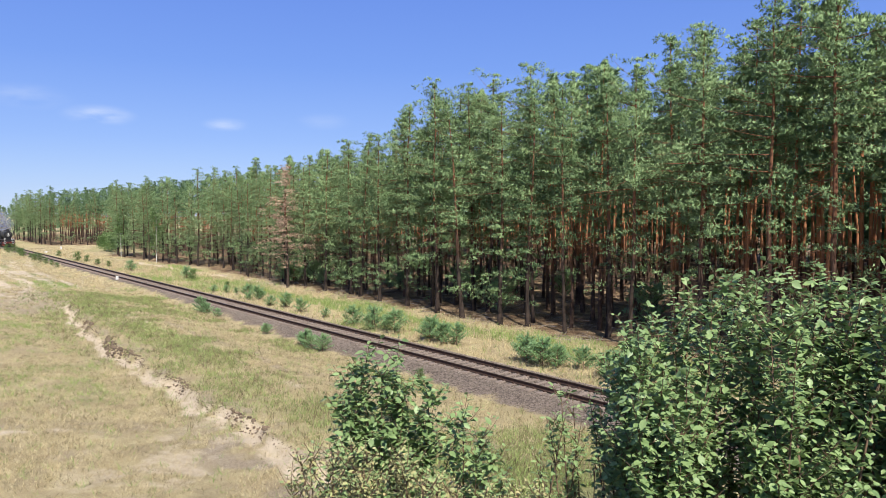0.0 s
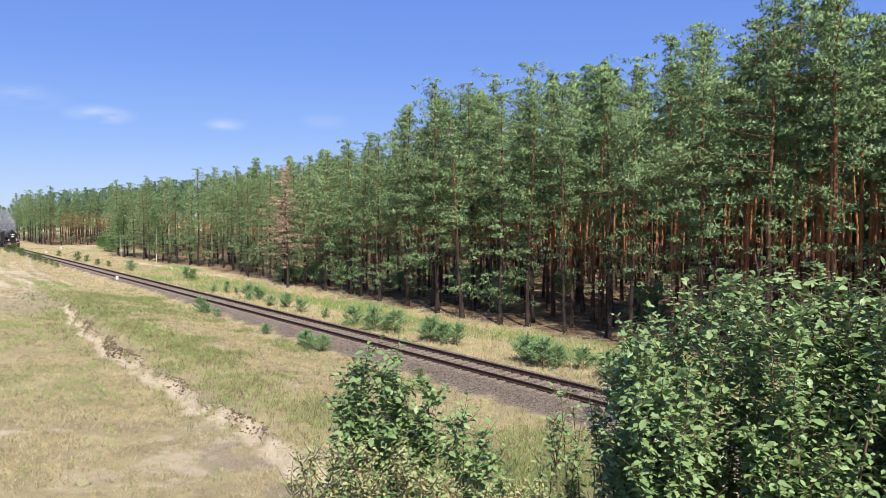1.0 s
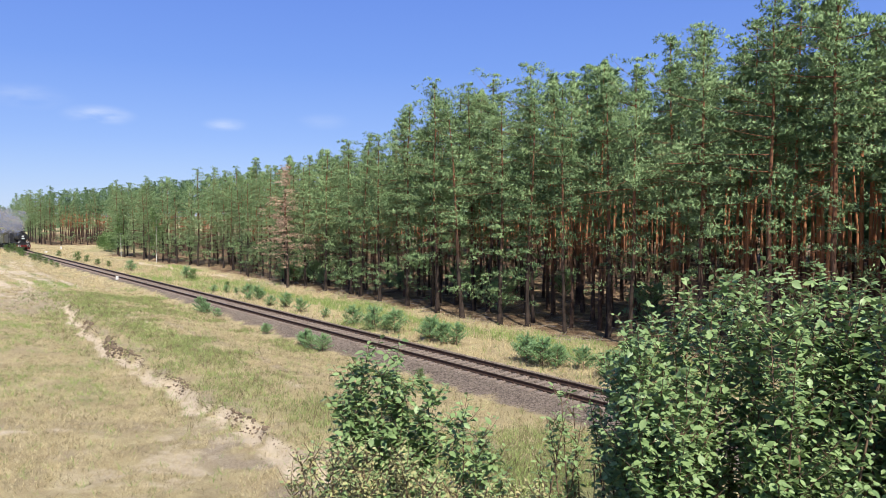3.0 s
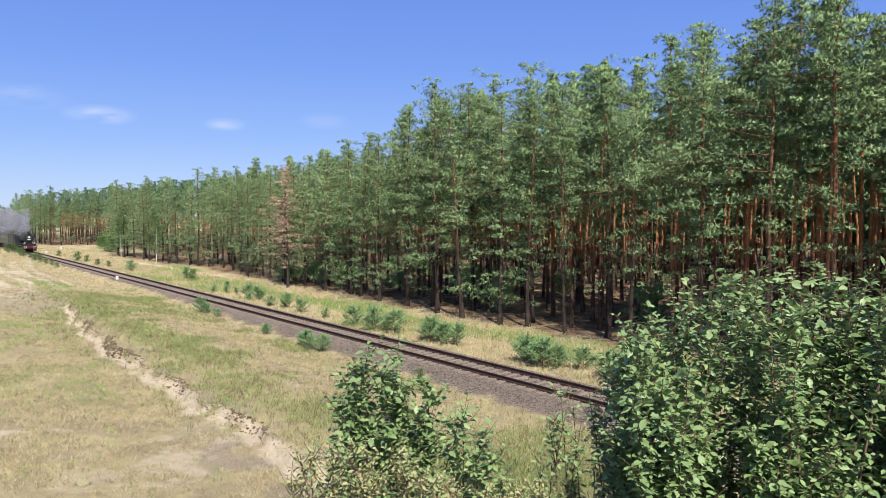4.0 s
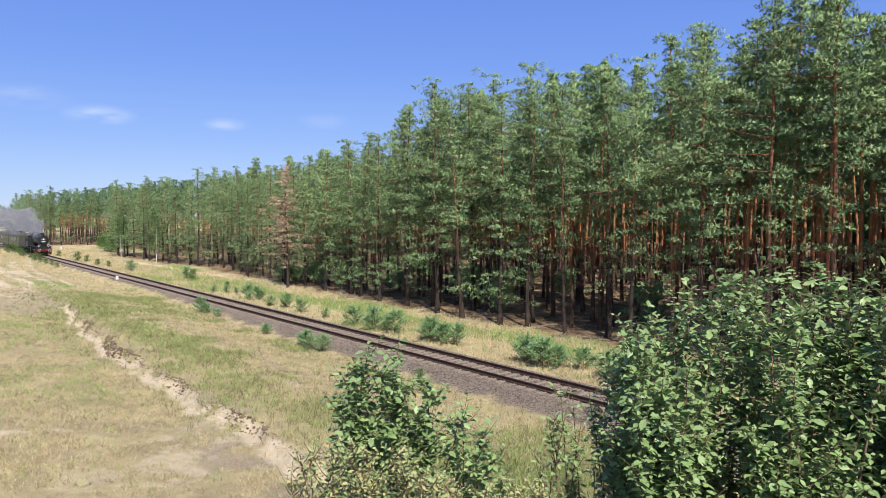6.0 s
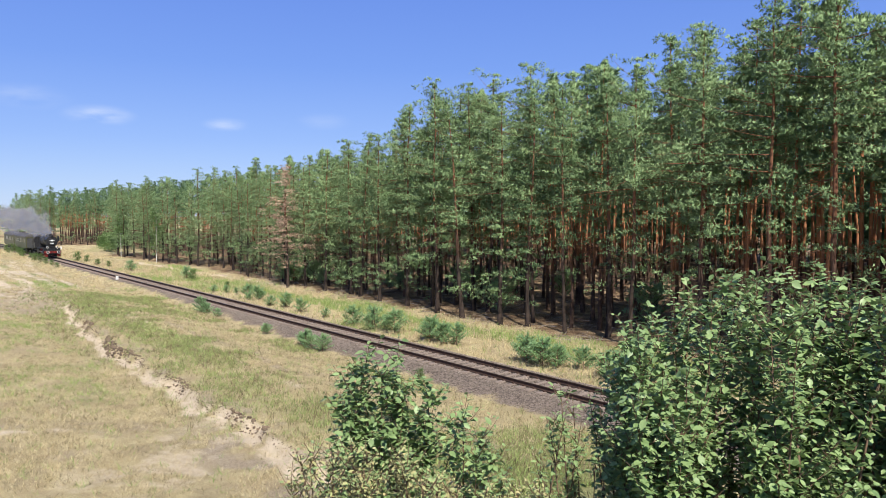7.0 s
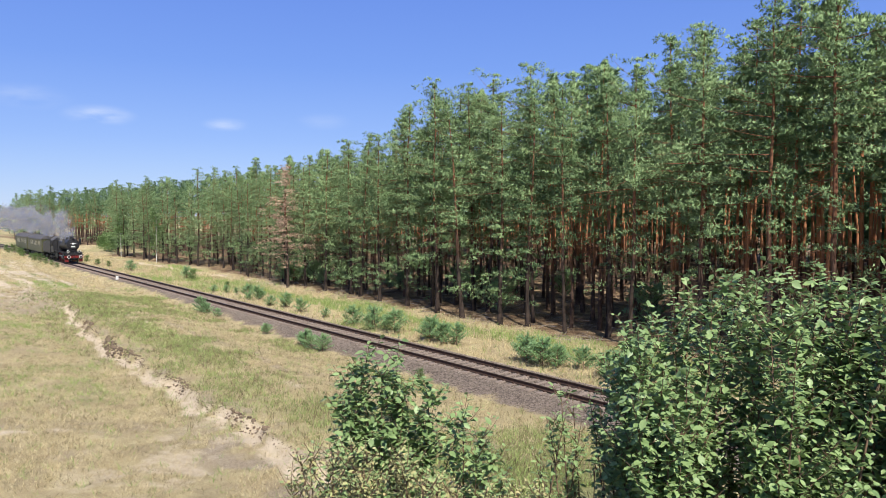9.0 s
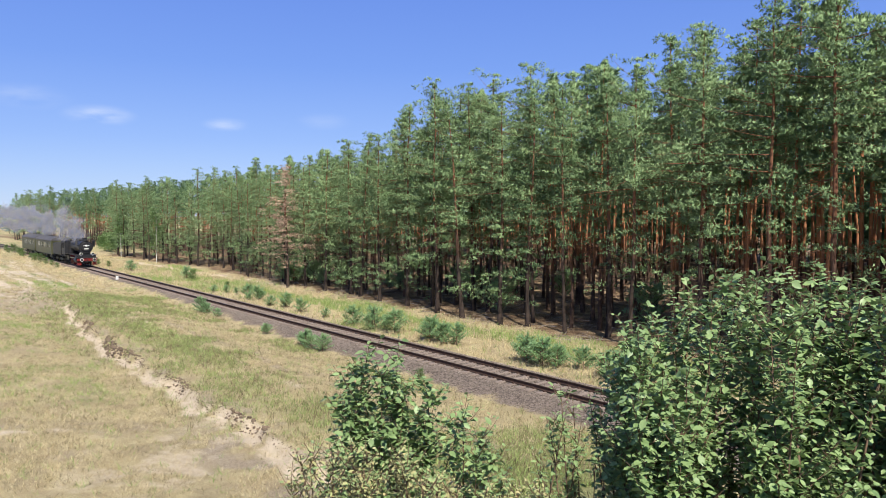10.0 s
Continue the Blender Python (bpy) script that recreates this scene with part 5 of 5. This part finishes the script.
            for e in (0, 2):
                bm.faces.new((vs[e][k], vs[e + 1][k], vs[e + 1][k + 1], vs[e][k + 1]))
    part("cab_roof", bm, M["roof"], root)
    for x in (-4.0, -5.9, -7.8):
        moving.append((wheelset(root, x, 0.875, 14, "driving_wheelset"), 0.875, x))
    for x in (-2.1, -10.1):
        moving.append((wheelset(root, x, 0.5, 9), 0.5, x))
    rods = []
    for y in (-1.0, 1.0):
        bm = bmesh.new()
        box(bm, -7.95, -3.85, y - 0.035, y + 0.035, -0.07, 0.07, 0.02)
        rod = part("coupling_rod", bm, M["steel"], root, "bright steel coupling rod")
        rod.location = (0, 0, 0.875)
        rods.append(rod)
    return root, moving, rods


def build_tender():
    root = tagged(new("tender"), "black four-axle coal tender behind the locomotive", "tender")
    bm = bmesh.new()
    box(bm, -7.6, -0.4, -1.45, 1.45, 1.25, 2.95, 0.05)
    box(bm, -7.6, -3.8, -1.3, 1.3, 2.9, 3.15, 0.05)
    part("tank", bm, M["black"], root)
    for y in (-1.42, 1.42):
        bm = bmesh.new()
        box(bm, -4.0, -0.4, y - 0.02, y + 0.02, 2.9, 3.35)
        part("coal_board", bm, M["black"], root)
    bm = bmesh.new()
    bmesh.ops.create_icosphere(bm, subdivisions=4, radius=1.0, matrix=Matrix.Translation((-2.2, 0, 2.9)) @ Matrix.Diagonal((1.75, 1.35, 0.75, 1)))
    for v in bm.verts:
        v.co += Vector((noise.noise(v.co * 4), noise.noise(v.co * 4 + Vector((5, 0, 0))), noise.noise(v.co * 4 + Vector((0, 7, 0))))) * 0.10
    part("coal_heap", bm, M["coal"], root)
    bm = bmesh.new()
    box(bm, -7.7, -0.3, -0.6, 0.6, 0.85, 1.3, 0.03)
    for x in (-2.0, -5.9):
        for y in (-1.05, 1.05):
            box(bm, x - 1.2, x + 1.2, y - 0.05, y + 0.05, 0.4, 0.75, 0.02)
    part("frame", bm, M["black"], root)
    buffers(root, -8.1, -1, False)
    return root, [(wheelset(root, x, 0.5, 9), 0.5, x) for x in (-1.1, -2.9, -5.0, -6.8)]


COACH = 16.9


def build_coach():
    root = tagged(new("passenger_coach"), "olive green passenger coach with grey roof and small windows", "railway coach", "coaches of the train")
    half = 1.43
    for y in (-half, half):
        s = 1 if y > 0 else -1
        bm = bmesh.new()
        lo, hi = (y - 0.04, y + 0.04)
        box(bm, -COACH + 0.6, -0.6, lo, hi, 1.05, 2.12)
        box(bm, -COACH + 0.6, -0.6, lo, hi, 3.02, 3.42)
        xs = [-2.3 - 1.62 * k for k in range(8)]
        edges = [-0.6] + [q for x in xs for q in (x + 0.45, x - 0.45)] + [-COACH + 0.6]
        for k in range(0, len(edges), 2):
            box(bm, edges[k + 1], edges[k], lo, hi, 2.12, 3.02)
        box(bm, -COACH + 0.6, -0.6, s * (half + 0.04) - 0.012, s * (half + 0.04) + 0.012, 2.02, 2.08)
        wall = part("side_wall", bm, M["olive"], root)
        for k, x in enumerate(xs):
            bm = bmesh.new()
            yy = s * (half + 0.040)
            for x0, x1, z0, z1 in ((x - 0.46, x + 0.46, 2.10, 2.16), (x - 0.46, x + 0.46, 2.98, 3.04), (x - 0.46, x - 0.40, 2.10, 3.04), (x + 0.40, x + 0.46, 2.10, 3.04), (x - 0.02, x + 0.02, 2.16, 2.98)):
                box(bm, x0, x1, yy - 0.008, yy + 0.008, z0, z1)
            w = part("window", bm, M["olive"], wall)
            bm = bmesh.new()
            box(bm, x - 0.42, x + 0.42, s * half - 0.01, s * half + 0.01, 2.14, 3.0)
            part("pane", bm, M["glass"], root)
            bm = bmesh.new()
            x0, x1 = ((x - 0.40, x - 0.10), (x + 0.06, x + 0.40), (x - 0.38, x - 0.08))[k % 3]
            box(bm, x0, x1, s * (half + 0.028) - 0.004, s * (half + 0.028) + 0.004, 2.17, 2.97)
            part("blind", bm, M["curtain"], root, "cream window blind")
    for x0, x1 in ((-0.6, -0.52), (-COACH + 0.52, -COACH + 0.6)):
        bm = bmesh.new()
        box(bm, x0, x1, -1.42, 1.42, 1.05, 3.42)
        part("end_wall", bm, M["olive"], root)
        bm = bmesh.new()
        xe = x1 if x1 > -1 else x0
        sgn = 1 if x1 > -1 else -1
        box(bm, min(xe, xe + sgn * 0.4), max(xe, xe + sgn * 0.4), -0.55, 0.55, 1.1, 3.1, 0.05)
        part("gangway", bm, M["black"], root)
    bm = bmesh.new()
    box(bm, -COACH + 0.6, -0.6, -1.4, 1.4, 0.92, 1.06)
    for x in (-7.0, -9.2):
        box(bm, x - 0.8, x + 0.8, -1.2, -0.6, 0.5, 0.92, 0.03)
        box(bm, x - 0.8, x + 0.8, 0.6, 1.2, 0.5, 0.92, 0.03)
    part("underframe", bm, M["black"], root)
    bm = bmesh.new()
    arch = [(math.sin(a) * 1.58 / math.sin(1.15), 3.38 + 0.62 * (math.cos(a) - math.cos(1.15)) / (1 - math.cos(1.15))) for a in np.linspace(-1.15, 1.15, 15)]
    rings = [[bm.verts.new((x, y, z)) for y, z in arch] for x in (-COACH + 0.45, -0.45)]
    for k in range(14):
        bm.faces.new((rings[0][k], rings[0][k + 1], rings[1][k + 1], rings[1][k]))
    for r in rings:
        bm.faces.new(r)
    bm.faces.new((rings[0][0], rings[1][0], rings[1][-1], rings[0][-1]))
    roof = part("roof", bm, M["roof"], root, "grey arched roof")
    for k in range(5):
        bm = bmesh.new()
        x = -2.4 - 3.0 * k
        cyl(bm, (x, 0, 3.95), (x, 0, 4.16), 0.13, seg=12)
        cyl(bm, (x, 0, 4.14), (x, 0, 4.20), 0.2, seg=12)
        part("roof_ventilator", bm, M["roof"], roof)
    for xc in (-3.0, -COACH + 3.0):
        bm = bmesh.new()
        for y in (-1.0, 1.0):
            box(bm, xc - 1.6, xc + 1.6, y - 0.05, y + 0.05, 0.38, 0.7, 0.02)
        box(bm, xc - 0.2, xc + 0.2, -1.0, 1.0, 0.4, 0.92)
        part("bogie_frame", bm, M["black"], root)
    buffers(root, 0.0, 1, False)
    buffers(root, -COACH, -1, False)
    return root


def coach_wheels(root):
    return [(wheelset(root, x, 0.475, 9), 0.475, x) for x in (-1.85, -4.15, -COACH + 4.15, -COACH + 1.85)]


loco, loco_wheels, loco_rods = build_locomotive()
tender, tender_wheels = build_tender()
coach_a = build_coach()
coach_b = copy_thing(coach_a, Matrix.Identity(4))
TRAIN = 0.93
VEHICLES = [(loco, 0.0, loco_wheels), (tender, 12.3 * TRAIN, tender_wheels), (coach_a, 20.6 * TRAIN, coach_wheels(coach_a)), (coach_b, (20.6 + COACH + 0.1) * TRAIN, coach_wheels(coach_b))]
for vehicle, _, _ in VEHICLES:
    vehicle.scale = (TRAIN, TRAIN, TRAIN)


# ---- smoke: loose puffs of soot that leave the chimney and hang over the line
def puff_mesh(seed, length, r, count, size):
    rng = np.random.default_rng(seed)
    q = rng.normal(0, 0.42, (count * 2, 3))
    q = q[np.linalg.norm(q, axis=1) < 1.0][:count]
    count = len(q)
    c = q * np.array([length, r, r])
    v = c[:, None, :] + rng.normal(0, 0.55, (count, 3, 3)) * size * rng.uniform(0.6, 1.4, (count, 1, 1))
    f = np.arange(count * 3).reshape(-1, 3)
    return mesh_from("smoke_puff", v.reshape(-1, 3), f, [M["smoke"]])


LONG_PUFFS = [puff_mesh(500 + k, 3.2, 0.95, 520, 0.16) for k in range(4)]
ROUND_PUFFS = [puff_mesh(520 + k, 0.9, 0.9, 230, 0.14) for k in range(4)]


def train_front(t):
    """Where the front buffers are along the line at t seconds."""
    return 189.5 - 7.0 * t - 0.1 * t * t


def build_smoke():
    rng = random.Random(21)
    puffs = []
    t = -3.4
    while t < 9.95:
        long = rng.random() < 0.55
        me = rng.choice(LONG_PUFFS if long else ROUND_PUFFS)
        ob = tagged(new("smoke_puff", me), "thin grey-brown puff of locomotive smoke", "smoke", "smoke of the locomotive", "stuff")
        puffs.append((ob, t, long, rng.uniform(0.1, 1.0), rng.gauss(0, 1.0), rng.uniform(0.6, 1.4)))
        t += rng.uniform(0.025, 0.066)
    return puffs


PUFFS = build_smoke()


# ---- markers along the line
def marker(label, s, d, w, h):
    bm = bmesh.new()
    box(bm, -w / 2, w / 2, -w * 0.35, w * 0.35, -0.15, h, 0.02)
    me = bpy.data.meshes.new("marker_post")
    bm.to_mesh(me)
    bm.free()
    me.materials.append(M["white"])
    ob = tagged(new("marker_post", me), label, "post")
    ob.matrix_world = pose(*on_track(s, d, ground_at(s, d)), 0, 0, -20)


marker("low white painted stone marker beside the ballast", 88.3, 21.3, 0.27, 0.42)
marker("white painted marker post in dry grass near the wood", 179.3, 31.5, 0.25, 0.6)
marker("low white painted stone marker beside the rails", 165.0, 26.2, 0.45, 0.4)
marker("low white painted stone marker beside the rails", 184.0, 21.2, 0.4, 0.4)


def motions():
    heading = math.atan2(-U.y, -U.x)
    times = [k * 0.5 for k in range(21)]

    def at(s, z=0.0, across=0.0):
        p = on_track(s, TRACK_D + across, z)
        return Matrix.Translation(p) @ Matrix.Rotation(heading, 4, "Z")

    for vehicle, back, wheels in VEHICLES:
        walk(vehicle, [(t, at(train_front(t) + back)) for t in times])
        for wheel, r, x in wheels:
            every = 4 if r > 0.8 else 2
            frames = list(range(0, 300, every)) + [300]
            walk(wheel, [(k / FPS, pose(x, 0, r, 0, math.degrees((train_front(0) - train_front(k / FPS)) / (r * TRAIN)), 0)) for k in frames])
    for rod in loco_rods:
        rows = []
        for k in list(range(0, 300, 3)) + [300]:
            a = (train_front(0) - train_front(k / FPS)) / (0.875 * TRAIN)
            rows.append((k / FPS, pose(0.32 * math.cos(a), 0, 0.875 - 0.32 * math.sin(a))))
        walk(rod, rows)

    for ob, born, long, lift, side, speed in PUFFS:
        def place(t):
            age = t - born
            s_now = train_front(t) + (6.0 if long else 2.3)
            z0 = 2.95 if long else 3.0
            if age <= 0:
                return at(s_now, z0)
            s_born = train_front(born) + (6.0 if long else 2.3)
            pulled = (4.6 * speed - 1.6) * (1 - math.exp(-age / 0.5))
            rise = (0.9 + 4.3 * lift ** 1.3) * (1 - math.exp(-age * speed / 0.75)) + 0.10 * age * lift
            if not long:
                rise += 0.5 * (1 - math.exp(-age / 0.12))
            across = side * (1 - math.exp(-age / 1.2)) + 0.12 * age
            return at(s_born - pulled, z0 + rise, across)

        marks = set(times)
        for a in (0.0, 0.1, 0.2, 0.35, 0.55, 0.8, 1.2, 1.7, 2.5):
            if 0 < born + a < 10:
                marks.add(round((born + a) * FPS) / FPS)
        walk(ob, [(t, place(t)) for t in sorted(marks)])


motions()
